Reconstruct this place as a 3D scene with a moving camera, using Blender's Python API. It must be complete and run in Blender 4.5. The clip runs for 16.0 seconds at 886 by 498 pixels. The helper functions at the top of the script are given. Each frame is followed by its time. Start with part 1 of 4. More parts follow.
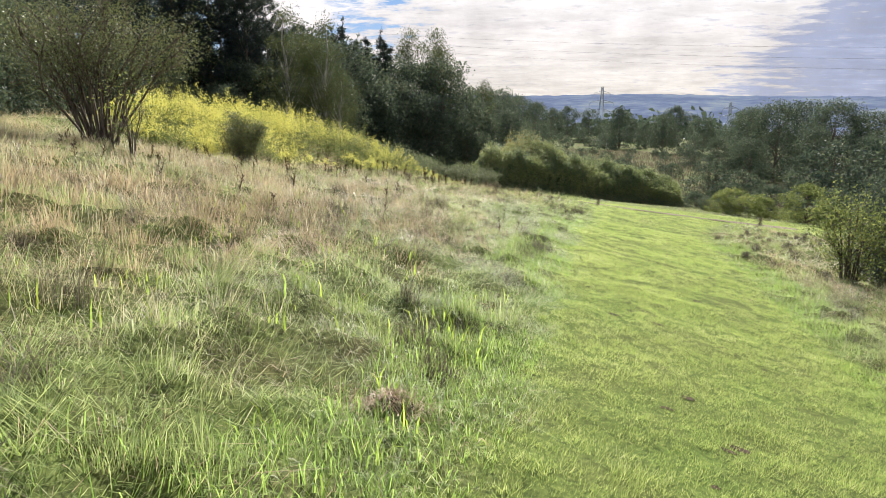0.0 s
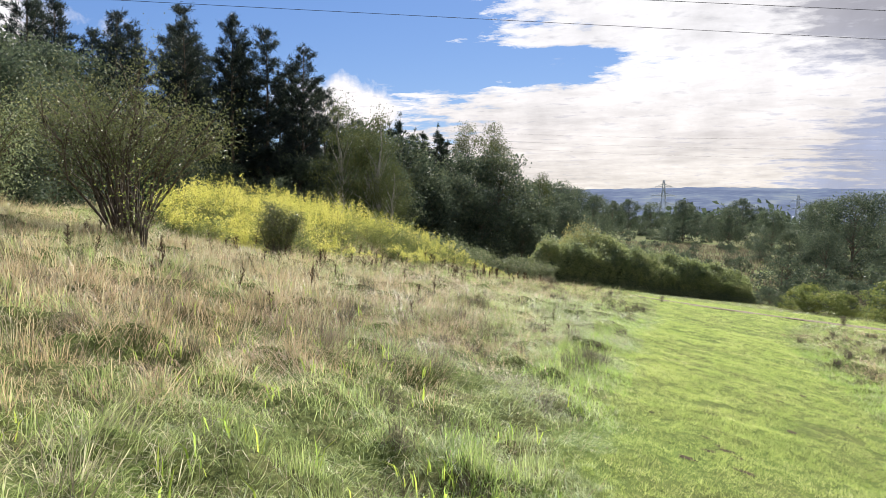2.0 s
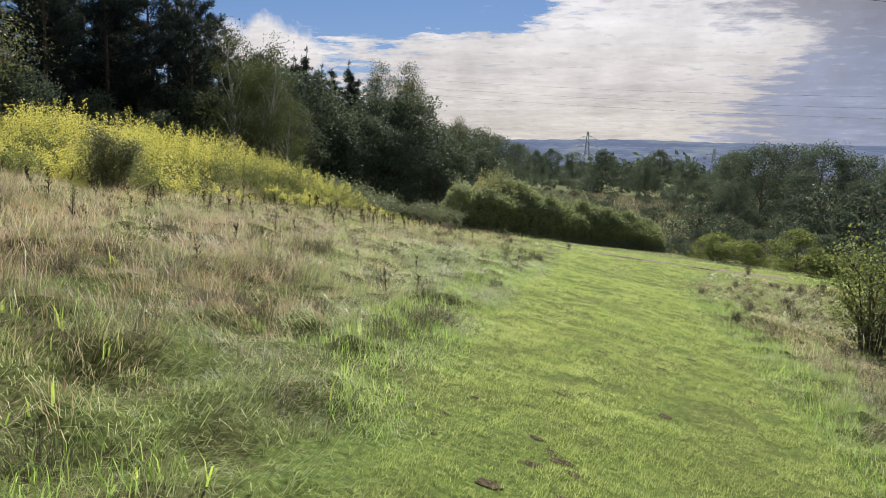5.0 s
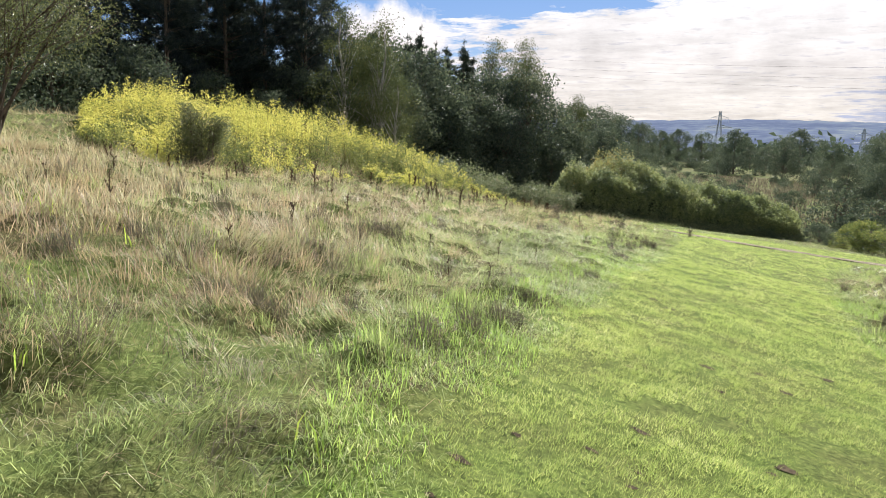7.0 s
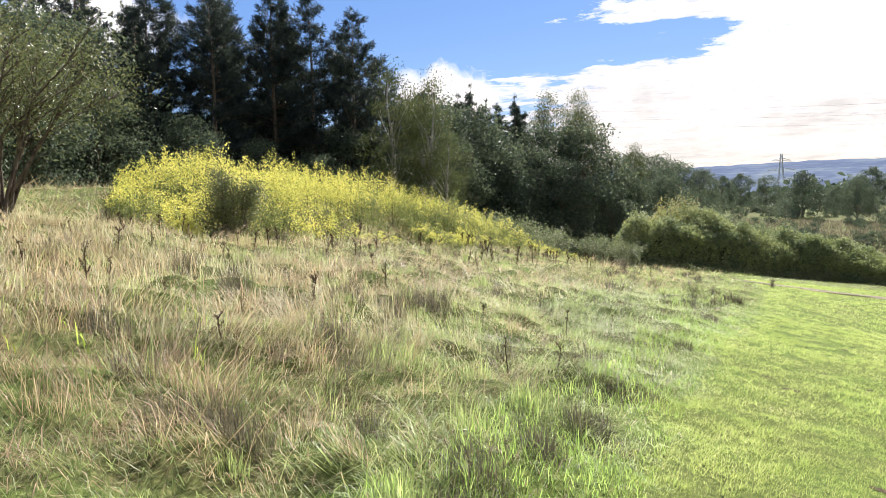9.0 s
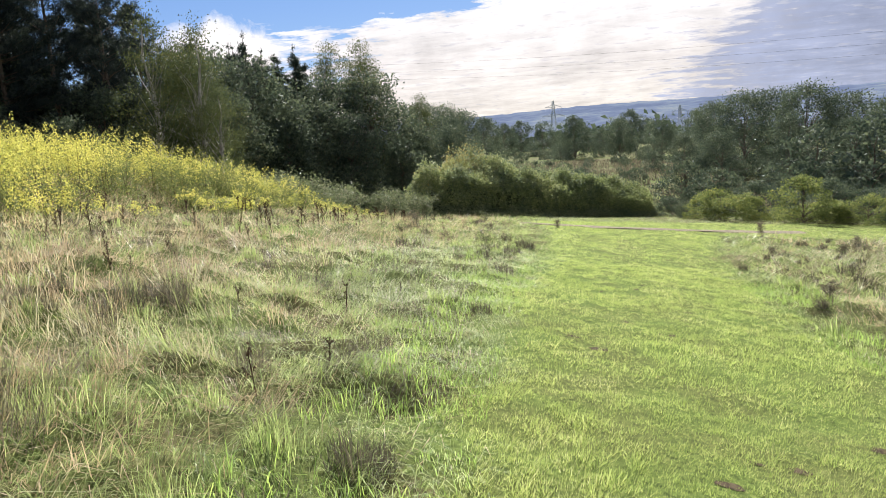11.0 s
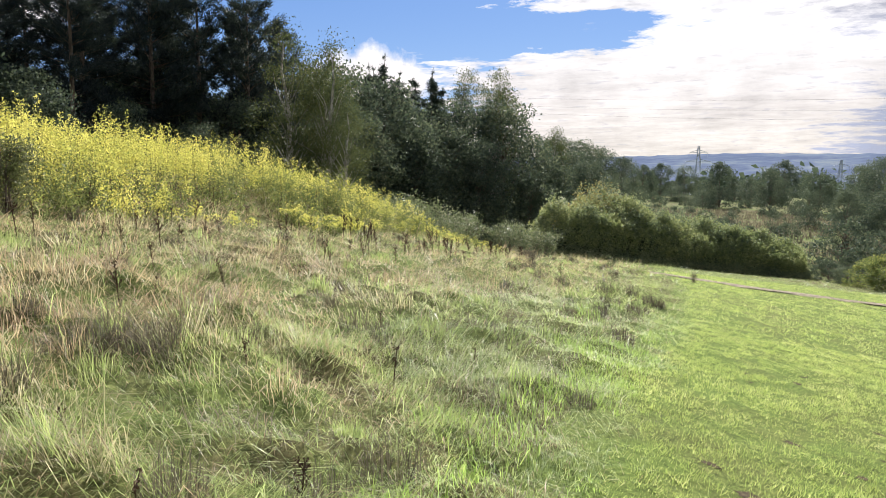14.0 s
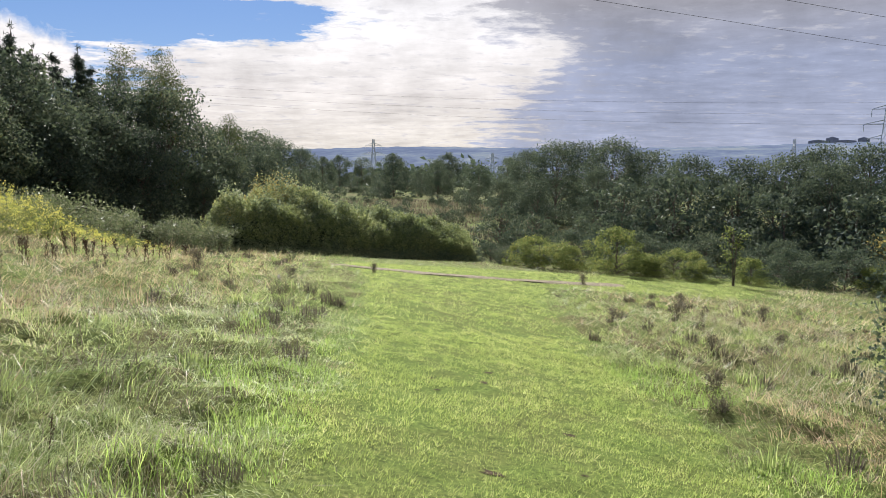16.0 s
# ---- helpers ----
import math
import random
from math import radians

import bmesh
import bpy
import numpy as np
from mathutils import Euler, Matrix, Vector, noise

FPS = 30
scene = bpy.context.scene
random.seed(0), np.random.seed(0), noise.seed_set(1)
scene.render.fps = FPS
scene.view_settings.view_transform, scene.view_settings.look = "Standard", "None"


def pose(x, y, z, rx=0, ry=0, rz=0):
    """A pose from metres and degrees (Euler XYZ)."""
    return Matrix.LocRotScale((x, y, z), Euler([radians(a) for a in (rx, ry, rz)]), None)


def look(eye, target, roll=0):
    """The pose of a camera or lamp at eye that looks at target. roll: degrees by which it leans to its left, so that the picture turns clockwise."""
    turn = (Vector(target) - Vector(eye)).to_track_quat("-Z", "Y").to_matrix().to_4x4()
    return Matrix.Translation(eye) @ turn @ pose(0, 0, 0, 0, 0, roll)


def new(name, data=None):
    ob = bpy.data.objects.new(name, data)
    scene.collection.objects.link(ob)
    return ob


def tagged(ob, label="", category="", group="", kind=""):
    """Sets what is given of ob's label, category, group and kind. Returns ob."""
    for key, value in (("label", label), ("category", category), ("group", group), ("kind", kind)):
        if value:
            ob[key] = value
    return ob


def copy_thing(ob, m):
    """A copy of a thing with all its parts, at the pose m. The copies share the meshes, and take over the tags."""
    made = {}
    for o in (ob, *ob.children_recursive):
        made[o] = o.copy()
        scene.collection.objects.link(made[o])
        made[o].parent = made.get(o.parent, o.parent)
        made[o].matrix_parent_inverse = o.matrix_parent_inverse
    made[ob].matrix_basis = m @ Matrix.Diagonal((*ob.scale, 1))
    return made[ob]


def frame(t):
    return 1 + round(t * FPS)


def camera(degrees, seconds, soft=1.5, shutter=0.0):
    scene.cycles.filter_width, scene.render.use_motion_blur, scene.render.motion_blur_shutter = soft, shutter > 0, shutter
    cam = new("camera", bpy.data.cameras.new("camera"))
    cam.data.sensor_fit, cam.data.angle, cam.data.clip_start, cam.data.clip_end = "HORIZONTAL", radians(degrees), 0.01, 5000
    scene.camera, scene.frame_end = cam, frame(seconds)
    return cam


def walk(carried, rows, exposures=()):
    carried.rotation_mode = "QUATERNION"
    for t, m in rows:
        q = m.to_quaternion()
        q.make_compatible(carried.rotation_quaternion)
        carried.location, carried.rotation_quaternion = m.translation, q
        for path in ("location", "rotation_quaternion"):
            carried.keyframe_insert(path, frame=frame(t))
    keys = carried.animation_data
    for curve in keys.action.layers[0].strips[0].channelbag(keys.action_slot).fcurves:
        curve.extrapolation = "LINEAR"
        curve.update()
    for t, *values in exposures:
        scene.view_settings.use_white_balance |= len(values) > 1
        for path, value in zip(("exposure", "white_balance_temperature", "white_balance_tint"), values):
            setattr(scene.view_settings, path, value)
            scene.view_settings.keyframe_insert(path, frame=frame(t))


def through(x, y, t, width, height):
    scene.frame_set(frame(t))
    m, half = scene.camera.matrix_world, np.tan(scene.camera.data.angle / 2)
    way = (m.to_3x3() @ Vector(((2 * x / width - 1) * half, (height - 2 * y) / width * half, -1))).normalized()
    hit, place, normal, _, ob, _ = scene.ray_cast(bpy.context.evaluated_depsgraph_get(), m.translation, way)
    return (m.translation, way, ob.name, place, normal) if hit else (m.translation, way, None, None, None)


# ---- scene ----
cam = camera(63.7, 16.0, soft=0.8)
PATH = [
    (0, (0.837, 0.86, 1.922), (0.218, 2.723, 1.537), 0.8),
    (0.5, (0.806, 1.245, 1.902), (0.034, 3.048, 1.512), -1.3),
    (1, (0.699, 1.668, 1.849), (0.001, 3.507, 1.488), 0.2),
    (1.5, (0.662, 2.098, 1.807), (-0.082, 3.936, 1.549), 1.2),
    (2, (0.662, 2.532, 1.831), (-0.128, 4.364, 1.699), 0.7),
    (2.5, (0.629, 3.005, 1.792), (-0.077, 4.874, 1.703), 0.1),
    (3, (0.712, 3.428, 1.703), (0.041, 5.31, 1.605), -0.2),
    (3.5, (0.751, 3.915, 1.609), (0.123, 5.814, 1.588), 2.8),
    (4, (0.837, 4.404, 1.556), (0.328, 6.334, 1.432), 2.6),
    (4.2, (0.896, 4.575, 1.542), (0.346, 6.491, 1.376), 2.3),
    (6.3, (1.154, 6.234, 1.38), (0.523, 8.102, 1.049), 1.3),
    (6.5, (1.137, 6.385, 1.377), (0.462, 8.237, 1.04), 1.5),
    (7, (1.128, 6.667, 1.335), (0.234, 8.426, 1.006), 1.5),
    (7.5, (1.027, 6.934, 1.312), (-0.08, 8.573, 1.017), 1.4),
    (8, (0.819, 7.211, 1.281), (-0.49, 8.699, 1.016), -0.3),
    (8.5, (0.624, 7.73, 1.233), (-0.712, 9.201, 1.007), -1.1),
    (9, (0.386, 8.219, 1.251), (-0.66, 9.916, 1.082), -1.4),
    (9.5, (0.271, 8.56, 1.228), (-0.543, 10.379, 1.051), -3.1),
    (9.7, (0.243, 8.756, 1.188), (-0.455, 10.62, 0.993), -3.9),
    (11.8, (-0.177, 10.282, 1.138), (-0.703, 12.18, 0.792), -4.4),
    (12, (-0.221, 10.373, 1.155), (-0.837, 12.247, 0.825), -4.3),
    (12.5, (-0.244, 10.679, 1.112), (-1.07, 12.478, 0.826), -3.1),
    (13, (-0.267, 11.088, 1.092), (-1.13, 12.875, 0.85), -1.5),
    (13.5, (-0.315, 11.461, 1.074), (-1.164, 13.26, 0.868), -0.3),
    (14, (-0.283, 11.839, 1.034), (-1.148, 13.629, 0.816), 0.2),
    (14.5, (-0.314, 12.194, 1.003), (-0.962, 14.07, 0.761), 1.9),
    (15, (-0.388, 12.688, 0.963), (-0.862, 14.614, 0.704), 2.5),
    (15.5, (-0.364, 13.1, 0.933), (-0.683, 15.059, 0.686), 1.2),
    (16, (-0.43, 13.556, 0.904), (-0.455, 15.542, 0.667), 0.1),
]
walk(cam, [(t, look(eye, target, roll)) for t, eye, target, roll in PATH],
     exposures=[(t, e, 6250, 11) for t, e in ((0, 1.3), (1.2, 1.45), (2.0, 1.3), (3.5, 0.98), (4.2, 0.74), (6.5, 1.3), (7.2, 1.35), (8.5, 1.76), (9.0, 1.58), (9.5, 1.36), (12.5, 1.4), (14.5, 1.35), (15, 1.25), (16, 1.2))])


# ---- world and sun ----
SUN_AZ, SUN_EL = -12.0, 36.0          # degrees, azimuth to the right of +y
sun_way = Vector((math.sin(radians(SUN_AZ)) * math.cos(radians(SUN_EL)),
                  math.cos(radians(SUN_AZ)) * math.cos(radians(SUN_EL)), math.sin(radians(SUN_EL))))
lamp = bpy.data.lights.new("sun", "SUN")
lamp.energy, lamp.angle, lamp.color = 5.0, radians(0.6), (1.0, 0.95, 0.86)
sun = new("sun", lamp)
sun.matrix_world = look(sun_way * 100, (0, 0, 0))


class Nodes:
    """Short hand for node trees."""

    def __init__(self, tree):
        self.t = tree
        tree.nodes.clear()

    def n(self, kind, **sets):
        node = self.t.nodes.new(kind)
        for key, value in sets.items():
            if key in node.inputs:
                node.inputs[key].default_value = value
        return node

    def l(self, a, b):
        self.t.links.new(a, b)

    def math(self, op, a, b=None, c=None):
        node = self.t.nodes.new("ShaderNodeMath")
        node.operation = op
        for k, v in enumerate((a, b, c)):
            if v is None:
                continue
            if isinstance(v, (int, float)):
                node.inputs[k].default_value = v
            else:
                self.l(v, node.inputs[k])
        return node.outputs[0]

    def noise(self, vec, scale, detail=4.0, rough=0.55):
        node = self.n("ShaderNodeTexNoise", Scale=scale, Detail=detail, Roughness=rough)
        if vec is not None:
            self.l(vec, node.inputs["Vector"])
        return node.outputs["Fac"]

    def ramp(self, fac, stops):
        node = self.t.nodes.new("ShaderNodeValToRGB")
        el = node.color_ramp.elements
        while len(el) < len(stops):
            el.new(0.5)
        for e, (p, c) in zip(el, stops):
            e.position, e.color = p, (*c, 1) if len(c) == 3 else c
        self.l(fac, node.inputs[0])
        return node.outputs[0]

    def mix(self, fac, a, b):
        node = self.t.nodes.new("ShaderNodeMix")
        node.data_type = "RGBA"
        for sock, v in ((node.inputs[0], fac), (node.inputs[6], a), (node.inputs[7], b)):
            if isinstance(v, (int, float)):
                sock.default_value = v
            elif isinstance(v, tuple):
                sock.default_value = (*v, 1)
            else:
                self.l(v, sock)
        return node.outputs[2]


def make_world():
    world = bpy.data.worlds.new("sky")
    scene.world = world
    world.use_nodes = True
    k = Nodes(world.node_tree)
    sky = k.t.nodes.new("ShaderNodeTexSky")
    sky.sky_type, sky.sun_disc = "NISHITA", False
    sky.sun_elevation, sky.sun_rotation = radians(SUN_EL), radians(SUN_AZ)
    sky.air_density, sky.dust_density = 1.0, 0.1
    way = k.n("ShaderNodeTexCoord").outputs["Generated"]
    sep = k.n("ShaderNodeSeparateXYZ")
    k.l(way, sep.inputs[0])
    x, y, z = sep.outputs
    up = k.math("ADD", k.math("MAXIMUM", z, 0.0), 0.10)
    flat = k.n("ShaderNodeCombineXYZ")
    k.l(k.math("DIVIDE", x, up), flat.inputs[0])
    k.l(k.math("MULTIPLY", k.math("DIVIDE", y, up), 1.25), flat.inputs[1])
    big = k.noise(flat.outputs[0], 0.8, 7.0, 0.60)
    fine = k.noise(flat.outputs[0], 3.0, 8.0, 0.66)
    streak = k.noise(flat.outputs[0], 7.5, 6.0, 0.6)
    soft = k.noise(way, 9.0, 7.0, 0.62)

    def line(stops):
        """A side value, -1 to 1, that changes with the height z."""
        return k.math("SUBTRACT", k.math("MULTIPLY", k.ramp(z, [(p, ((v + 1) / 2,) * 3) for p, v in stops]), 2.0), 1.0)

    # the deck breaks to blue on the left, with a ragged tongue of blue reaching in
    rim = line([(0.0, -0.46), (0.10, -0.43), (0.145, -0.40), (0.160, -0.22), (0.200, -0.13), (0.216, -0.34), (0.235, -0.27), (0.316, -0.36), (0.45, -0.40), (0.7, -0.1)])
    ragged = k.math("ADD", k.math("MULTIPLY", k.math("SUBTRACT", big, 0.5), 1.5), k.math("MULTIPLY", k.math("SUBTRACT", fine, 0.5), 3.0))
    cover = k.math("ADD", k.math("ADD", k.math("MULTIPLY", k.math("SUBTRACT", x, rim), 5.5), ragged), 0.5)
    cov = k.ramp(cover, [(0.36, (0, 0, 0)), (0.5, (0.6, 0.6, 0.6)), (0.70, (1, 1, 1))])
    wisp = k.math("MULTIPLY", k.noise(flat.outputs[0], 1.35, 8.0, 0.62), k.math("ADD", k.noise(flat.outputs[0], 0.5, 2.0), 0.5))
    cov = k.math("MAXIMUM", cov, k.ramp(wisp, [(0.575, (0, 0, 0)), (0.70, (0.8, 0.8, 0.8))]))
    # heaped clouds behind the wood
    for px, pz, wx, wz in ((-0.52, 0.125, 0.085, 0.050), (-0.80, 0.20, 0.10, 0.05)):
        dx, dz = k.math("DIVIDE", k.math("SUBTRACT", x, px), wx), k.math("DIVIDE", k.math("SUBTRACT", z, pz), wz)
        puff = k.math("SUBTRACT", 1.0, k.math("ADD", k.math("MULTIPLY", dx, dx), k.math("MULTIPLY", dz, dz)))
        puff = k.math("ADD", puff, k.math("MULTIPLY", k.math("SUBTRACT", soft, 0.5), 3.6))
        cov = k.math("MAXIMUM", cov, k.ramp(puff, [(0.25, (0, 0, 0)), (0.75, (1, 1, 1))]))
    # grey, thicker deck on the right
    heavy = line([(0.0, 0.07), (0.09, 0.09), (0.146, 0.14), (0.20, 0.05), (0.28, 0.02), (0.5, -0.05)])
    thick = k.math("ADD", k.math("MULTIPLY", k.math("SUBTRACT", x, heavy), 4.2), k.math("MULTIPLY", k.math("SUBTRACT", big, 0.5), 1.5))
    thick = k.math("ADD", k.math("ADD", thick, k.math("MULTIPLY", k.math("SUBTRACT", fine, 0.5), 1.6)), 0.5)
    grey = k.ramp(z, [(0.0, (0.185, 0.20, 0.255)), (0.13, (0.155, 0.17, 0.225)), (0.21, (0.165, 0.162, 0.178)), (0.4, (0.19, 0.18, 0.185))])
    bright = k.ramp(z, [(0.0, (0.385, 0.35, 0.305)), (0.10, (0.40, 0.372, 0.352)), (0.20, (0.42, 0.405, 0.40))])
    tone = k.mix(k.ramp(thick, [(0.36, (0, 0, 0)), (0.62, (0.9, 0.9, 0.9)), (0.9, (1, 1, 1))]), bright, grey)
    dash = k.ramp(k.math("ADD", k.math("MULTIPLY", streak, 0.75), k.math("MULTIPLY", fine, 0.3)), [(0.575, (0, 0, 0)), (0.66, (1, 1, 1))])
    tone = k.mix(k.math("MULTIPLY", dash, 0.5), tone, (0.25, 0.245, 0.26))
    vary = k.n("ShaderNodeVectorMath")
    vary.operation = "SCALE"
    k.l(tone, vary.inputs[0])
    k.l(k.math("ADD", k.math("MULTIPLY", k.math("ADD", k.math("ADD", fine, big), soft), 0.70), -0.05), vary.inputs["Scale"])
    tone = vary.outputs[0]
    deep = k.n("ShaderNodeHueSaturation", Saturation=1.15, Value=1.0)
    k.l(sky.outputs[0], deep.inputs["Color"])
    skyc = k.n("ShaderNodeVectorMath")
    skyc.operation = "SCALE"
    k.l(k.mix(0.35, deep.outputs[0], (2.2, 4.6, 13.0)), skyc.inputs[0])
    skyc.inputs["Scale"].default_value = 0.031
    colour = k.mix(cov, skyc.outputs[0], tone)
    bg = k.n("ShaderNodeBackground", Strength=1.0)
    k.l(colour, bg.inputs[0])
    out = k.n("ShaderNodeOutputWorld")
    k.l(bg.outputs[0], out.inputs[0])


make_world()

# ---- materials ----


def material(name):
    m = bpy.data.materials.new(name)
    m.use_nodes = True
    return m, Nodes(m.node_tree)


def finish(m, k, shader):
    out = k.n("ShaderNodeOutputMaterial")
    k.l(shader, out.inputs[0])
    return m


def leaf_mat(name, stops, through=0.45, gloss=0.25, patch=0.35, patch_size=0.6, rough=0.45):
    """Leaves and blades: colour by piece and by patches of the place, with light passing through."""
    m, k = material(name)
    geo = k.n("ShaderNodeNewGeometry")
    rnd = geo.outputs["Random Per Island"]
    big = k.noise(geo.outputs["Position"], patch_size, 3.0)
    fac = k.math("ADD", k.math("MULTIPLY", rnd, 1.0 - patch), k.math("MULTIPLY", k.math("SUBTRACT", k.math("MULTIPLY", big, 2.2), 0.6), patch))
    colour = k.ramp(fac, stops)
    p = k.n("ShaderNodeBsdfPrincipled", Roughness=rough)
    p.inputs["Specular IOR Level"].default_value = gloss * 0.55
    k.l(colour, p.inputs["Base Color"])
    tr = k.n("ShaderNodeBsdfTranslucent")
    k.l(k.mix(0.26 if through > 0.42 else 0.08, colour, (0.62, 0.68, 0.24)), tr.inputs[0])
    mx = k.n("ShaderNodeMixShader", Fac=through)
    mx.inputs[0].default_value = through
    k.l(p.outputs[0], mx.inputs[1])
    k.l(tr.outputs[0], mx.inputs[2])
    return finish(m, k, mx.outputs[0])


def bark_mat(name, a, b, scale=14.0):
    m, k = material(name)
    geo = k.n("ShaderNodeTexCoord")
    mp = k.n("ShaderNodeMapping")
    mp.inputs["Scale"].default_value = (1, 1, 0.25)
    k.l(geo.outputs["Object"], mp.inputs[0])
    nz = k.noise(mp.outputs[0], scale, 6.0, 0.65)
    colour = k.ramp(nz, [(0.35, a), (0.65, b)])
    p = k.n("ShaderNodeBsdfPrincipled", Roughness=0.85)
    p.inputs["Specular IOR Level"].default_value = 0.15
    k.l(colour, p.inputs["Base Color"])
    bump = k.n("ShaderNodeBump", Strength=0.5, Distance=0.02)
    k.l(nz, bump.inputs["Height"])
    k.l(bump.outputs[0], p.inputs["Normal"])
    return finish(m, k, p.outputs[0])


def plain_mat(name, a, b, scale=3.0, rough=0.7, metal=0.0):
    m, k = material(name)
    geo = k.n("ShaderNodeNewGeometry")
    colour = k.ramp(k.noise(geo.outputs["Position"], scale, 5.0), [(0.35, a), (0.65, b)])
    p = k.n("ShaderNodeBsdfPrincipled", Roughness=rough, Metallic=metal)
    p.inputs["Specular IOR Level"].default_value = 0.3 if rough < 0.9 else 0.05
    k.l(colour, p.inputs["Base Color"])
    return finish(m, k, p.outputs[0])


def ground_mat(name, light):
    m, k = material(name)
    pos = k.n("ShaderNodeNewGeometry").outputs["Position"]
    fine, mid, big = k.noise(pos, 22.0, 6.0, 0.7), k.noise(pos, 1.3, 5.0), k.noise(pos, 0.12, 4.0)
    green = k.ramp(fine, [(0.3, (0.034, 0.05, 0.015)), (0.55, (0.12, 0.165, 0.04)), (0.75, (0.26, 0.30, 0.09))] if light else [(0.3, (0.032, 0.045, 0.016)), (0.55, (0.11, 0.14, 0.04)), (0.75, (0.24, 0.26, 0.10))])
    dry = k.ramp(fine, [(0.3, (0.038, 0.05, 0.018)), (0.55, (0.12, 0.14, 0.042)), (0.75, (0.25, 0.25, 0.10))] if light else [(0.3, (0.03, 0.028, 0.014)), (0.55, (0.11, 0.10, 0.045)), (0.75, (0.25, 0.22, 0.12))])
    fac = k.ramp(k.math("ADD", k.math("MULTIPLY", mid, 0.6), k.math("MULTIPLY", big, 0.5)), [(0.48, (0, 0, 0)), (0.64, (1, 1, 1))])
    p = k.n("ShaderNodeBsdfPrincipled", Roughness=1.0)
    p.inputs["Specular IOR Level"].default_value = 0.04
    k.l(k.mix(fac, green, dry), p.inputs["Base Color"])
    bump = k.n("ShaderNodeBump", Strength=0.8, Distance=0.03)
    k.l(fine, bump.inputs["Height"])
    k.l(bump.outputs[0], p.inputs["Normal"])
    return finish(m, k, p.outputs[0])


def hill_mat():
    """Distant wooded ridge and fields, kilometres of haze put into bluish colour and glow."""
    m, k = material("hazed_ridge")
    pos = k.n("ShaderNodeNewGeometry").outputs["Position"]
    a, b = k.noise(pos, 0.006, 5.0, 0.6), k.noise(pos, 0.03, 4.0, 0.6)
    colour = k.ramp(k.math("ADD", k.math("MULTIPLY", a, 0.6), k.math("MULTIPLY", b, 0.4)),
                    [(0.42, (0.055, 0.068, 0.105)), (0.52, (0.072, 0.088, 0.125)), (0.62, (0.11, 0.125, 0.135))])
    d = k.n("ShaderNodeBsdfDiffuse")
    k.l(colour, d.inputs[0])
    # the ridge is no lamp: this glow stands in for light scattered by the air
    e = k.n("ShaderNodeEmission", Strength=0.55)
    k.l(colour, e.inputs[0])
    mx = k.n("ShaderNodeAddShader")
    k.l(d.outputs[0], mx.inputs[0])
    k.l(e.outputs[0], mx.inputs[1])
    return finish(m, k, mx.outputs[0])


M_GROUND, M_TURF, M_HILL = ground_mat("meadow_soil", False), ground_mat("turf_soil", True), hill_mat()
M_MOWN = leaf_mat("mown_blades", [(0.0, (0.085, 0.15, 0.04)), (0.25, (0.235, 0.335, 0.08)), (0.6, (0.42, 0.50, 0.14)), (0.85, (0.62, 0.62, 0.28)), (1.0, (0.74, 0.71, 0.46))], 0.52, 0.4, 0.35, 1.2, 0.45)
M_GREEN = leaf_mat("meadow_blades", [(0.0, (0.05, 0.09, 0.032)), (0.35, (0.19, 0.27, 0.085)), (0.8, (0.42, 0.48, 0.19)), (1.0, (0.68, 0.68, 0.46))], 0.54, 0.5, 0.35, 0.7, 0.42)
M_DRY = leaf_mat("dry_blades", [(0.0, (0.11, 0.088, 0.058)), (0.3, (0.30, 0.25, 0.165)), (0.65, (0.53, 0.46, 0.32)), (1.0, (0.78, 0.72, 0.57))], 0.45, 0.45, 0.4, 0.5, 0.42)
M_RUSSET = leaf_mat("russet_blades", [(0.0, (0.115, 0.068, 0.05)), (0.35, (0.32, 0.205, 0.145)), (0.7, (0.55, 0.385, 0.28)), (1.0, (0.76, 0.60, 0.47))], 0.45, 0.35, 0.4, 0.5, 0.45)
M_DEAD = leaf_mat("dead_herbs", [(0.0, (0.065, 0.055, 0.044)), (0.5, (0.155, 0.13, 0.098)), (1.0, (0.28, 0.235, 0.175))], 0.28, 0.15, 0.3)
M_LUSH = leaf_mat("lush_blades", [(0.0, (0.08, 0.17, 0.03)), (0.5, (0.22, 0.38, 0.065)), (1.0, (0.42, 0.53, 0.12))], 0.58, 0.4, 0.25, 0.7, 0.42)
M_WEED = leaf_mat("weed_stems", [(0.0, (0.045, 0.038, 0.031)), (0.5, (0.11, 0.092, 0.072)), (1.0, (0.24, 0.20, 0.155))], 0.25, 0.2, 0.3)
M_BROAD = leaf_mat("broad_blades", [(0.0, (0.17, 0.30, 0.03)), (0.5, (0.30, 0.44, 0.04)), (1.0, (0.45, 0.52, 0.06))], 0.6, 0.3, 0.2)
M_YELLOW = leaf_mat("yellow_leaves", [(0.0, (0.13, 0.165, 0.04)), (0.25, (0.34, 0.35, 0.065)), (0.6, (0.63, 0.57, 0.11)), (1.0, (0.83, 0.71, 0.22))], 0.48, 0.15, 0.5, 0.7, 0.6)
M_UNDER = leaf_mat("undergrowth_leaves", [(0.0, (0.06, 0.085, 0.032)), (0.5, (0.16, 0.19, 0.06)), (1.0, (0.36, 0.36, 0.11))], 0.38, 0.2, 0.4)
M_OLIVE = leaf_mat("willow_leaves", [(0.0, (0.05, 0.066, 0.028)), (0.5, (0.12, 0.135, 0.055)), (0.85, (0.21, 0.22, 0.09)), (1.0, (0.36, 0.34, 0.18))], 0.28, 0.35, 0.3, 0.8)
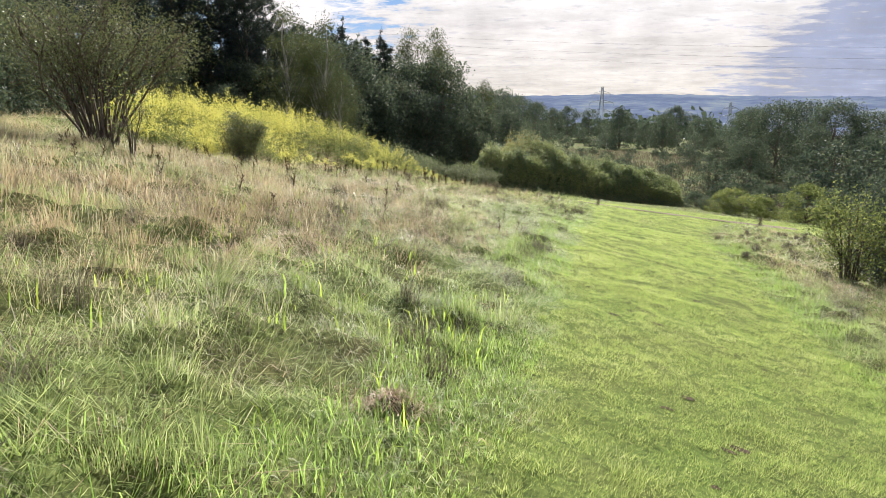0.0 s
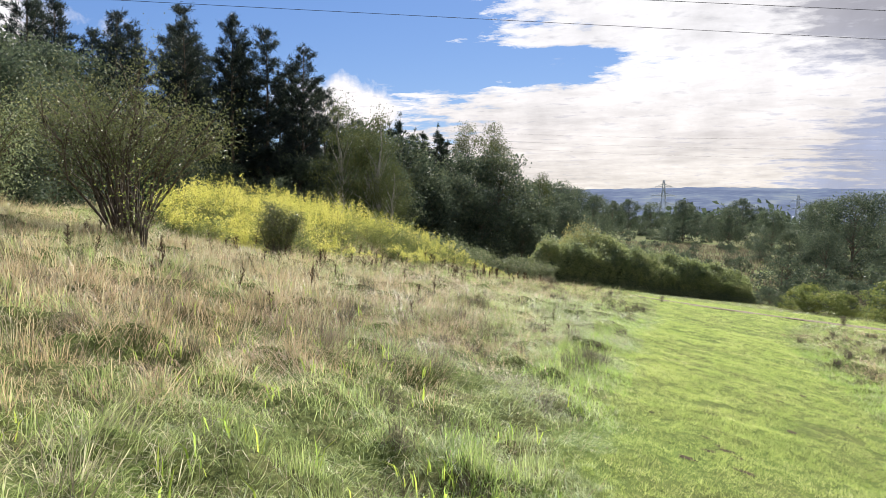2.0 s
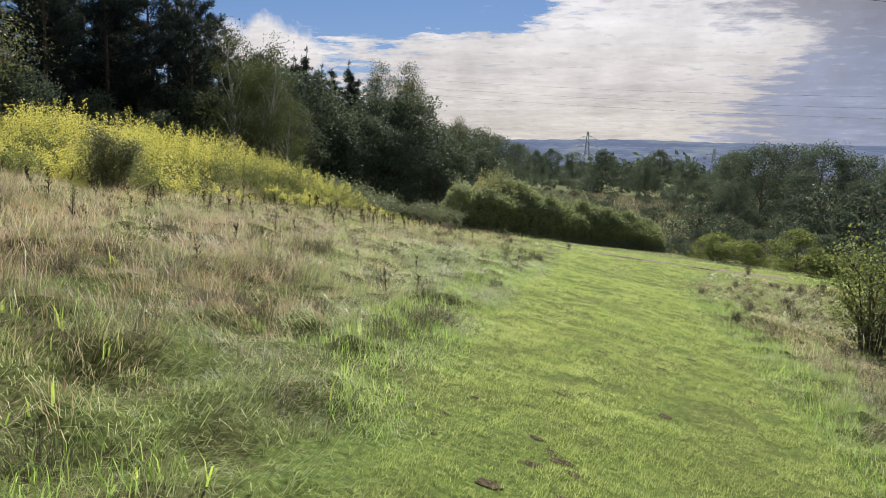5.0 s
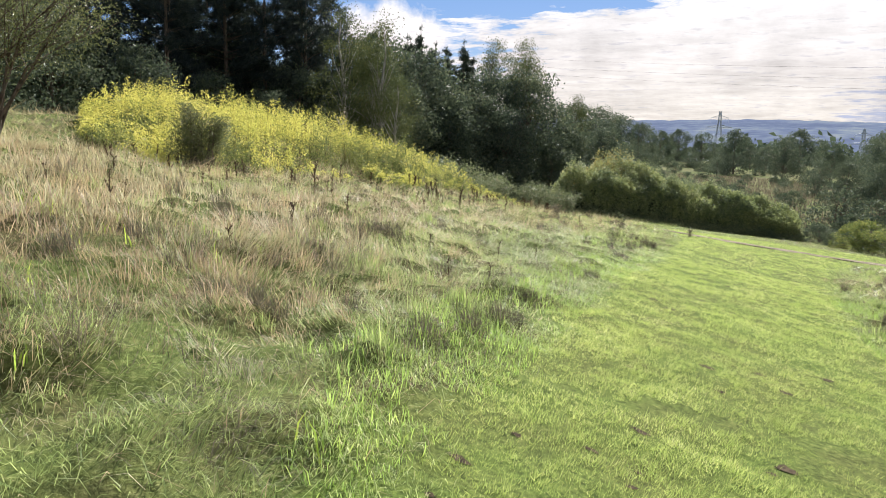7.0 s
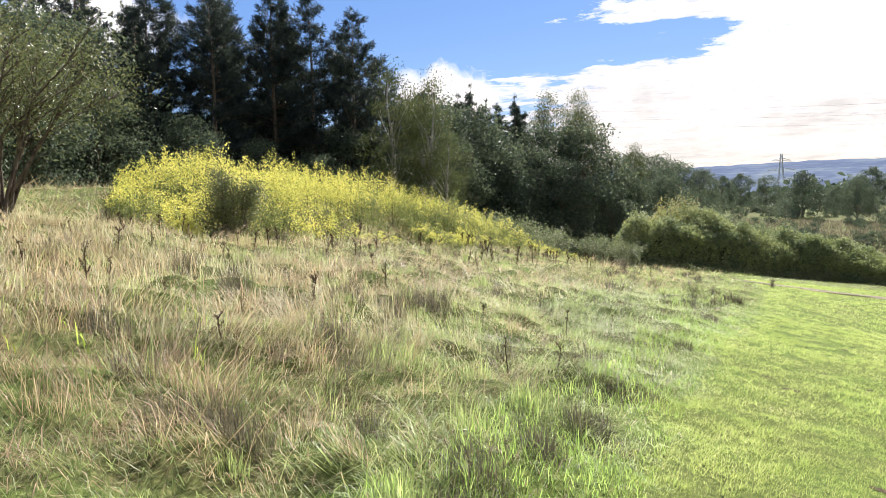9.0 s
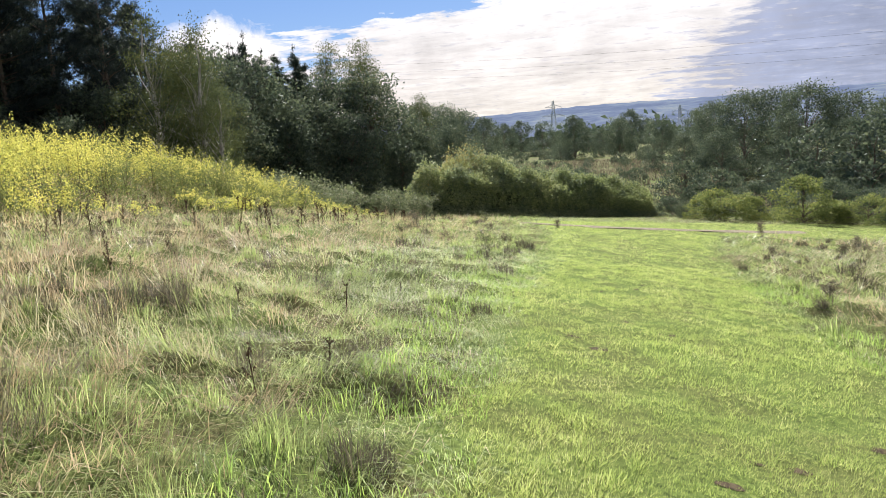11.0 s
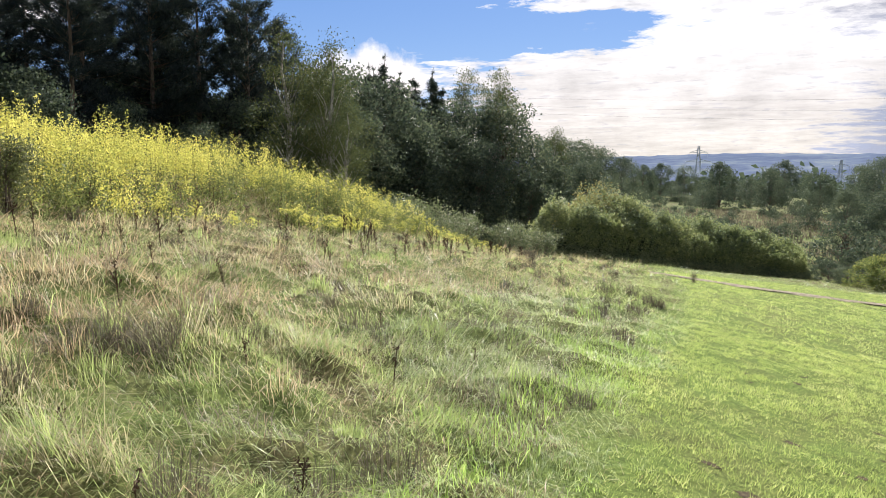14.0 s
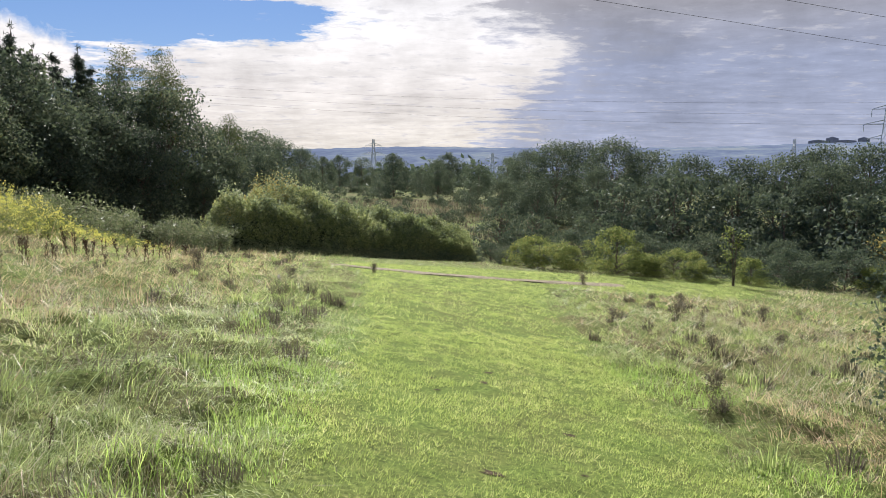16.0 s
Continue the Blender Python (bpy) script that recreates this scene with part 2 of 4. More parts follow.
M_LIME = leaf_mat("lime_leaves", [(0.0, (0.05, 0.075, 0.024)), (0.4, (0.125, 0.16, 0.048)), (0.8, (0.26, 0.285, 0.08)), (1.0, (0.48, 0.43, 0.13))], 0.4, 0.15, 0.4, 0.6, 0.55)
# oak and thicket greens include a blue lift that stands in for haze
M_OAK = leaf_mat("oak_leaves", [(0.0, (0.028, 0.045, 0.042)), (0.5, (0.07, 0.10, 0.075)), (1.0, (0.17, 0.195, 0.115))], 0.25, 0.10, 0.35, 0.35, 0.6)
M_SCRUB = leaf_mat("thicket_leaves", [(0.0, (0.03, 0.05, 0.044)), (0.5, (0.075, 0.107, 0.076)), (0.85, (0.155, 0.18, 0.108)), (1.0, (0.26, 0.26, 0.16))], 0.25, 0.10, 0.35, 0.3, 0.6)
M_BIRCH = leaf_mat("birch_leaves", [(0.0, (0.03, 0.048, 0.022)), (0.5, (0.07, 0.092, 0.036)), (1.0, (0.17, 0.17, 0.06))], 0.22, 0.12, 0.35, 0.4, 0.6)
M_PINE = leaf_mat("pine_needles", [(0.0, (0.015, 0.025, 0.030)), (0.6, (0.036, 0.053, 0.054)), (1.0, (0.08, 0.094, 0.082))], 0.12, 0.12, 0.3, 0.4, 0.6)
M_SPRUCE = leaf_mat("spruce_needles", [(0.0, (0.014, 0.025, 0.022)), (0.6, (0.035, 0.055, 0.04)), (1.0, (0.065, 0.085, 0.05))], 0.08, 0.15, 0.3, 0.4, 0.6)
M_BRAMBLE = leaf_mat("bramble_leaves", [(0.0, (0.058, 0.085, 0.055)), (0.4, (0.155, 0.195, 0.11)), (0.75, (0.30, 0.335, 0.175)), (1.0, (0.50, 0.50, 0.28))], 0.42, 0.2, 0.45, 0.5, 0.55)
M_SHOOT = leaf_mat("shoot_leaves", [(0.0, (0.09, 0.125, 0.055)), (0.5, (0.24, 0.285, 0.115)), (1.0, (0.50, 0.50, 0.22))], 0.42, 0.15, 0.35, 0.5, 0.6)
M_SILVER = leaf_mat("grey_leaves", [(0.0, (0.06, 0.085, 0.045)), (0.5, (0.13, 0.16, 0.08)), (0.85, (0.24, 0.26, 0.15)), (1.0, (0.45, 0.46, 0.36))], 0.3, 0.4, 0.2)
M_RUST = leaf_mat("rust_leaves", [(0.0, (0.13, 0.11, 0.045)), (0.5, (0.31, 0.26, 0.09)), (1.0, (0.52, 0.43, 0.15))], 0.42, 0.3, 0.3)
# leaves across the valley carry the haze as paler, bluer colour
M_FAR = leaf_mat("hazed_far_leaves", [(0.0, (0.05, 0.08, 0.065)), (0.5, (0.085, 0.12, 0.085)), (1.0, (0.14, 0.175, 0.11))], 0.2, 0.05, 0.35, 0.05, 0.8)
M_BARK = bark_mat("brown_bark", (0.05, 0.04, 0.03), (0.17, 0.14, 0.11))
M_WHITEBARK = bark_mat("pale_birch_bark", (0.12, 0.11, 0.10), (0.50, 0.48, 0.44), 8.0)
M_STALK = bark_mat("dead_stalk", (0.035, 0.022, 0.015), (0.12, 0.075, 0.045), 40.0)
M_SOIL = plain_mat("bare_soil", (0.028, 0.021, 0.013), (0.10, 0.078, 0.048), 25.0, 0.95)
M_LITTER = plain_mat("bank_litter", (0.022, 0.034, 0.02), (0.075, 0.09, 0.05), 6.0, 0.95)
M_GRAVEL = plain_mat("path_gravel", (0.10, 0.085, 0.06), (0.26, 0.22, 0.16), 6.0, 0.95)
# pylon steel, paled and blued: distance haze is put into its colour
M_STEEL = plain_mat("hazed_steel", (0.32, 0.36, 0.42), (0.40, 0.43, 0.48), 1.0, 0.6, 0.1)
M_CABLE = plain_mat("cable_aluminium", (0.03, 0.03, 0.035), (0.06, 0.06, 0.065), 1.0, 0.6, 0.3)
M_SHED = plain_mat("pale_cladding", (0.60, 0.64, 0.70), (0.75, 0.78, 0.82), 0.05, 0.6)
M_STONE = plain_mat("grey_stone", (0.16, 0.17, 0.20), (0.24, 0.25, 0.28), 0.1, 0.9)

# ---- land ----
LAND = (0.61053, -0.20507, -0.10131, -0.00125, 0.00268, 0.00003)


def mound(x, y):
    y = np.clip(y, -60, 120)
    cx = -17.2 + 0.10 * np.clip(y - 20, 0, 25)
    ends = 1 / (1 + np.exp(-(y - 19.5) / 1.8)) / (1 + np.exp(np.clip((y - 35.6) / 1.5, -40, 40)))
    return 1.15 * np.exp(-((x - cx) / 4.2) ** 2) * ends


def land(x, y):
    """Height of the ground: a hillside falling ahead and to the right, a bank on the left, the valley and a far ridge."""
    x, y = np.asarray(x, float), np.asarray(y, float)
    u, v = 30 * np.tanh(x / 30), np.clip(y, -40, 62)
    a, b, c, d, e, f = LAND
    z = a + b * u + c * v + d * u * u + e * u * v + f * v * v + mound(x, y)
    r = np.hypot(x, y)
    s = np.clip((r - 190) / 650, 0, 1)
    return z - 40 * s * s * (3 - 2 * s)


def left_edge(y):
    return np.interp(y, [0, 5, 8.5, 11.7, 17.5, 21, 28, 33, 40, 44], [0.3, -0.1, -0.45, -0.75, -1.5, -1.7, -2.2, -2.7, -4.0, -5.0])


def right_edge(y):
    return np.interp(y, [0, 9, 16, 21, 26, 32, 40, 44, 60], [2.9, 2.8, 2.4, 2.0, 1.7, 1.9, 3.0, 12.0, 22.0])


def gravel_line(x):
    return np.interp(x, [-8, -4.5, -1.5, 2.9, 6.8, 13, 25, 40], [43.0, 41.8, 41.2, 43.0, 45.6, 49.0, 55.0, 62.0])


def rough(x, y, size, seed=0.0):
    """Smooth lattice noise in -1..1, two octaves, for placing plants."""
    total = 0.0
    for cell, amp, sd in ((size * 2.2, 0.72, seed), (size * 0.95, 0.42, seed + 9.1)):
        u, v = x / cell + 37.3 + sd, y / cell + 11.9 - sd * 1.7
        i, j = np.floor(u), np.floor(v)
        fu, fv = u - i, v - j
        fu, fv = fu * fu * (3 - 2 * fu), fv * fv * (3 - 2 * fv)

        def h(a, b):
            q = np.sin(a * 127.1 + b * 311.7 + sd * 74.7) * 43758.5453
            return (q - np.floor(q)) * 2 - 1

        total = total + amp * ((h(i, j) * (1 - fu) + h(i + 1, j) * fu) * (1 - fv) + (h(i, j + 1) * (1 - fu) + h(i + 1, j + 1) * fu) * fv)
    return total * 1.35


def raw_mesh(name, verts, tris, mat, smooth=False, quads=None):
    """A mesh from arrays of corners and triangles (and quads)."""
    me = bpy.data.meshes.new(name)
    verts = np.asarray(verts, np.float32).reshape(-1, 3)
    tris = np.asarray(tris if tris is not None else [], np.int32).reshape(-1, 3)
    quads = np.asarray(quads if quads is not None else [], np.int32).reshape(-1, 4)
    me.vertices.add(len(verts))
    me.vertices.foreach_set("co", verts.ravel())
    loops = np.concatenate([tris.ravel(), quads.ravel()])
    me.loops.add(len(loops))
    me.loops.foreach_set("vertex_index", loops)
    starts = np.concatenate([np.arange(len(tris)) * 3, len(tris) * 3 + np.arange(len(quads)) * 4]).astype(np.int32)
    me.polygons.add(len(starts))
    me.polygons.foreach_set("loop_start", starts)
    if smooth:
        me.polygons.foreach_set("use_smooth", np.ones(len(starts), bool))
    me.update(calc_edges=True)
    me.materials.append(mat)
    return me


def grid_mesh(name, xs, ys, height, mat):
    gx, gy = np.meshgrid(xs, ys)
    verts = np.stack([gx, gy, height(gx, gy)], -1).reshape(-1, 3)
    n, m = len(xs), len(ys)
    i = (np.arange(m - 1)[:, None] * n + np.arange(n - 1)).ravel()
    return raw_mesh(name, verts, None, mat, True, np.stack([i, i + 1, i + n + 1, i + n], 1))


def tussock(x, y):
    """0 between the tussocks of the rough meadow, 1 on top of one."""
    return np.clip(0.9 * rough(x, y, 0.20, 7.7) + 0.25, 0, 1)


def bumpy(x, y):
    r = np.hypot(x - 0, y - 15)
    mown = (x > left_edge(y)) & (x < right_edge(y)) & (y < 45)
    near = np.clip(1.5 - r / 40, 0, 1)
    edge = np.clip(np.maximum(left_edge(y) - x, x - right_edge(y)) / 0.6, 0, 1)
    amp = np.where(mown, 0.018, 0.018 + 0.05 * edge)
    mounds = np.where(mown, 0.0, 0.11 * edge * tussock(x, y))
    return land(x, y) + near * (amp * (0.8 * rough(x, y, 0.16) + rough(x, y, 0.4, 2.0)) + mounds)


def stretch(a, b, step, far, grow=1.22):
    mids, outs, s, d = np.arange(a, b + 0.01, step), [], step, 0.0
    while d < far:
        s *= grow
        d += s
        outs.append(d)
    outs = np.array(outs)
    return np.concatenate([(a - outs)[::-1], mids, mids[-1] + outs])


ground = tagged(new("ground", grid_mesh("ground", stretch(-8, 6, 0.11, 4600, 1.085), stretch(1, 22, 0.11, 4600, 1.085), bumpy, M_GROUND)),
                "grassy hillside ground falling towards a valley", "ground", kind="structure")
ground.data.materials.append(M_TURF)
mids = np.empty(len(ground.data.polygons) * 3, np.float32)
ground.data.polygons.foreach_get("center", mids)
mx, my = mids[0::3].astype(float), mids[1::3].astype(float)
ground.data.polygons.foreach_set("material_index", ((mx > left_edge(my) - 0.3 + 0.3 * rough(mx, my, 0.3, 2.0)) & (mx < right_edge(my) + 0.3 - 0.3 * rough(mx, my, 0.3, 3.0)) & (my < 49 + mx * 0.5) & (my > -3)).astype(np.int32))


def ridge(name, r0, r1, top, seed, mat):
    """A wooded ridge across the valley, a thick rolling strip of land."""
    az = np.radians(np.linspace(-75, 75, 420))
    ts = np.linspace(0, 1, 12)
    a, t = np.meshgrid(az, ts)
    r = r0 + (r1 - r0) * t
    wob = 0.5 * np.sin(a * 5 + seed) + 0.3 * np.sin(a * 11 + 2 * seed) + 0.2 * np.sin(a * 23 + seed * 3)
    tree = 0.05 * np.sin(a * 160 + seed) + 0.04 * np.sin(a * 310 + 1.0) + 0.03 * np.sin(a * 770)
    z = -42 + (top + 42) * np.sin(t * math.pi * 0.62) / 1.0 * (1 + 0.09 * wob + 0.25 * tree * t)
    z = z + t * 20 * np.clip((a - 0.22) / 0.3, 0, 1)
    verts = np.stack([r * np.sin(a), r * np.cos(a), z], -1).reshape(-1, 3)
    n = len(az)
    i = (np.arange(len(ts) - 1)[:, None] * n + np.arange(n - 1)).ravel()
    return tagged(new(name, raw_mesh(name, verts, None, mat, True, np.stack([i, i + 1, i + n + 1, i + n], 1))),
                  "hazy blue wooded ridge across the valley", "hill", kind="structure")


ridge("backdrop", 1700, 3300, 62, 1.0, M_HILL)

# gravel track, a thin worn sheet laid on the grass
gx = np.arange(-6.0, 7.6, 0.2)
off = np.linspace(-1.0, 1.0, 9)
X, O = np.meshgrid(gx, off)
Y = gravel_line(X) + O * (0.85 + 0.3 * rough(X, O * 3, 0.8))
Zg = land(X, Y) + 0.04 - 0.04 * (O / 1.0) ** 4 + 0.012 * rough(X, Y, 0.2)
i = (np.arange(len(off) - 1)[:, None] * len(gx) + np.arange(len(gx) - 1)).ravel()
tagged(new("gravel_track", raw_mesh("gravel_track", np.stack([X, Y, Zg], -1).reshape(-1, 3), None, M_GRAVEL, True,
           np.stack([i, i + 1, i + len(gx) + 1, i + len(gx)], 1))), "worn grey gravel track crossing the grass", "path", kind="structure")

# ---- plant builders ----


def blades(name, pos, height, width, lean, heading, mat, bends=True, rng=None):
    """Grass blades as tapered curved strips. lean: sideways reach as a share of the height."""
    n = len(pos)
    face = heading + rng.normal(0, 0.9, n) + math.pi / 2
    side = np.stack([np.cos(face), np.sin(face), np.zeros(n)], 1) * (width / 2)[:, None]
    go = np.stack([np.cos(heading), np.sin(heading), np.zeros(n)], 1) * (lean * height)[:, None]
    up = np.zeros((n, 3))
    up[:, 2] = height
    if bends:
        mid = pos + go * 0.3 + up * 0.58
        tip = pos + go * 1.0 + up * np.clip(1.0 - 0.32 * lean, 0.25, 1)[:, None]
        v = np.stack([pos - side, pos + side, mid - side * 0.8, mid + side * 0.8, tip], 1)
        f = np.array([[0, 1, 2], [1, 3, 2], [2, 3, 4]])
    else:
        tip = pos + go + up
        v = np.stack([pos - side, pos + side, tip], 1)
        f = np.array([[0, 1, 2]])
    tris = (np.arange(n) * v.shape[1])[:, None, None] + f
    return raw_mesh(name, v, tris, mat)


def leaf_mesh(name, centres, length, width, mat, rng, droop=0.0):
    """Leaves as small folded lozenges turned every way."""
    n = len(centres)
    d = rng.normal(size=(n, 3))
    d[:, 2] -= droop
    d /= np.linalg.norm(d, axis=1)[:, None]
    s = np.cross(d, rng.normal(size=(n, 3)))
    s /= np.linalg.norm(s, axis=1)[:, None] + 1e-9
    ln = (np.broadcast_to(length, n) * rng.uniform(0.6, 1.3, n))[:, None]
    wd = (np.broadcast_to(width, n) * rng.uniform(0.6, 1.3, n))[:, None]
    nn = np.cross(d, s)
    v = np.stack([centres - d * ln / 2, centres + s * wd / 2 + nn * wd * 0.2, centres + d * ln / 2, centres - s * wd / 2 + nn * wd * 0.2], 1)
    tris = (np.arange(n) * 4)[:, None, None] + np.array([[0, 1, 2], [0, 2, 3]])
    return raw_mesh(name, v, tris, mat)


class Wood:
    """Collects tapered limbs into one mesh."""

    def __init__(self):
        self.v, self.f, self.n = [], [], 0

    def limb(self, pts, radii, sides=6):
        pts = [Vector(p) for p in pts]
        for j, (p, r) in enumerate(zip(pts, radii)):
            way = (pts[min(j + 1, len(pts) - 1)] - pts[max(j - 1, 0)]).normalized()
            a = way.orthogonal().normalized()
            b = way.cross(a)
            for s in range(sides):
                t = 2 * math.pi * s / sides
                self.v.append(p + (a * math.cos(t) + b * math.sin(t)) * r)
        for j in range(len(pts) - 1):
            for s in range(sides):
                q, w = self.n + j * sides, (s + 1) % sides
                self.f.append((q + s, q + w, q + w + sides, q + s + sides))
        self.n += len(pts) * sides

    def mesh(self, name, mat):
        return raw_mesh(name, [tuple(p) for p in self.v], None, mat, True, self.f)


def bent(rng, a, b, bow=0.12, n=4):
    a, b = np.array(a, float), np.array(b, float)
    ln = np.linalg.norm(b - a)
    out = [a + (b - a) * t + (rng.normal(0, bow * 0.35 * ln, 3) if 0 < t < 1 else 0) + np.array([0, 0, bow * ln * math.sin(math.pi * t)]) for t in np.linspace(0, 1, n + 1)]
    return out


def assemble(name, parts, label, category, group=""):
    ob = new(name)
    ob.empty_display_size = 0.2
    for nm, me, lab in parts:
        p = new(nm, me)
        p.parent = ob
        if lab:
            tagged(p, lab)
        if nm in ("seed_head", "straw", "needles", "shoots"):
            tagged(p, kind="stuff")
    return tagged(ob, label, category, group)


def broad_tree(seed, h, w, clumps, leaves, leaf, mat, bark, label, low=0.18, narrow=1.0, droop=0.2, name="tree", group="", spread=0.085, dome=0.0):
    """A broadleaf tree: tapered trunk, limbs out to leaf clumps, uneven crown with gaps."""
    rng = np.random.default_rng(seed)
    wood = Wood()
    top = np.array([rng.normal(0, 0.03) * h, rng.normal(0, 0.03) * h, h * (0.93 if dome == 0 else 0.82)])
    trunk = [np.array([rng.normal(0, 0.012) * h, rng.normal(0, 0.012) * h, 0]) * min(1, t * 3) + top * t for t in np.linspace(0, 1, 8)]
    trunk[0] = np.array([0, 0, -0.25])
    wood.limb(trunk, [h * 0.02 * (1 - 0.9 * t) + 0.012 for t in np.linspace(0, 1, 8)], 7)
    cs = []
    for j in range(clumps):
        t = rng.uniform(low, 1.0)
        env = math.sin(math.pi * min(1, ((t - low) / (1.03 - low)) ** (0.75 * narrow))) ** 0.7
        env = max(env, dome * math.sqrt(max(0.0, 1 - t ** 4)))
        a, q = rng.uniform(0, 2 * math.pi), rng.uniform(0.3, 1.0) ** 0.6
        rad = w / 2 * env * q * rng.uniform(0.75, 1.15)
        c = np.array([rad * math.cos(a), rad * math.sin(a), t * h])
        cs.append(c)
        if j % 2 == 0:
            base = max(0.08, t - rng.uniform(0.1, 0.25))
            s = top * base
            wood.limb(bent(rng, s, c, 0.08, 3), [h * 0.008 * (1 - base) + 0.01, h * 0.005 * (1 - base) + 0.008, 0.012, 0.005], 4)
    cs.append(np.array([top[0], top[1], h * 0.93]))
    cs = np.array(cs)
    per = leaves // len(cs)
    sig = h * spread * rng.uniform(0.6, 1.3, len(cs))
    ball = rng.normal(0, 1, (len(cs) * per, 3))
    ball *= (rng.uniform(0.05, 1, len(ball)) ** 0.45 * 1.75 / np.linalg.norm(ball, axis=1))[:, None]
    pts = np.repeat(cs, per, 0) + ball * np.repeat(sig, per)[:, None] * np.array([1, 1, 0.75])
    pts[:, 2] = np.maximum(pts[:, 2], 0.1)
    crown = leaf_mesh("crown", pts, leaf, leaf * 0.55, mat, rng, droop)
    return assemble(name, [("trunk", wood.mesh("trunk", bark), ""), ("crown", crown, "")], label, "tree", group)


def pine_tree(seed, h, w, label, start=0.32, mat=None, conic=False, group="", name="pine_tree"):
    """A conifer: straight trunk, whorls of rising branches with tufts of needles."""
    rng = np.random.default_rng(seed)
    wood, tufts, ways = Wood(), [], []
    bend = rng.normal(0, 0.015 * h, 2)
    spine = lambda t: np.array([bend[0] * math.sin(2.2 * t), bend[1] * math.sin(2.6 * t), t * h])  # noqa: E731
    wood.limb([spine(t) - (np.array([0, 0, 0.3]) if t == 0 else 0) for t in np.linspace(0, 1, 9)], [0.013 * h * (1 - 0.93 * t) + 0.006 for t in np.linspace(0, 1, 9)], 7)
    t = start
    while t < 0.985:
        k = (t - start) / (1 - start)
        reach = w / 2 * ((1 - k) ** 0.8 if conic else min(1.0, 0.6 + 1.1 * k) * (1 - k) ** 0.75) + 0.2
        for j in range(rng.integers(5, 9) if conic else rng.integers(4, 7)):
            a, ln = rng.uniform(0, 2 * math.pi), reach * rng.uniform(0.4, 1.25)
            lift = (-0.15 if conic else 0.12 + 0.75 * k) * ln + rng.normal(0, 0.1) * ln
            s = spine(t + rng.uniform(-0.012, 0.012))
            e = s + np.array([math.cos(a) * ln, math.sin(a) * ln, lift])
            pts = [s, s + (e - s) * 0.5 - np.array([0, 0, 0.06 * ln]), e]
            wood.limb(pts, [0.012 + 0.016 * (1 - k), 0.014, 0.005], 4)
            cross = np.array([-math.sin(a), math.cos(a), 0.0])
            for q in np.linspace(0.3 if conic else 0.42, 1.0, max(2, int(ln / 0.20))):
                spread = 0.07 if conic else 0.05 + 0.16 * ln * (1.15 - q)
                spot = s + (e - s) * q + cross * rng.normal(0, spread) + rng.normal(0, 0.06, 3)
                tufts.append(spot)
                ways.append(np.array([math.cos(a) * 0.8, math.sin(a) * 0.8, 0.6 if not conic else -0.2]))
        t += rng.uniform(0.028, 0.05)
    tufts.append(spine(1.0))
    ways.append(np.array([0, 0, 1.0]))
    tufts, ways = np.array(tufts), np.array(ways)
    per = 34
    base = np.repeat(tufts, per, 0) + rng.normal(0, 0.085, (len(tufts) * per, 3))
    d = np.repeat(ways, per, 0) + rng.normal(0, 0.75, (len(tufts) * per, 3))
    d /= np.linalg.norm(d, axis=1)[:, None]
    s = np.cross(d, rng.normal(size=d.shape))
    s /= np.linalg.norm(s, axis=1)[:, None]
    ln = rng.uniform(0.16, 0.34, len(d))[:, None]
    v = np.stack([base - s * 0.021, base + s * 0.021, base + d * ln], 1)
    crown = raw_mesh("needles", v, np.arange(len(v) * 3).reshape(-1, 3), mat or M_PINE)
    return assemble(name, [("trunk", wood.mesh("trunk", M_BARK), ""), ("needles", crown, "")], label, "tree", group)


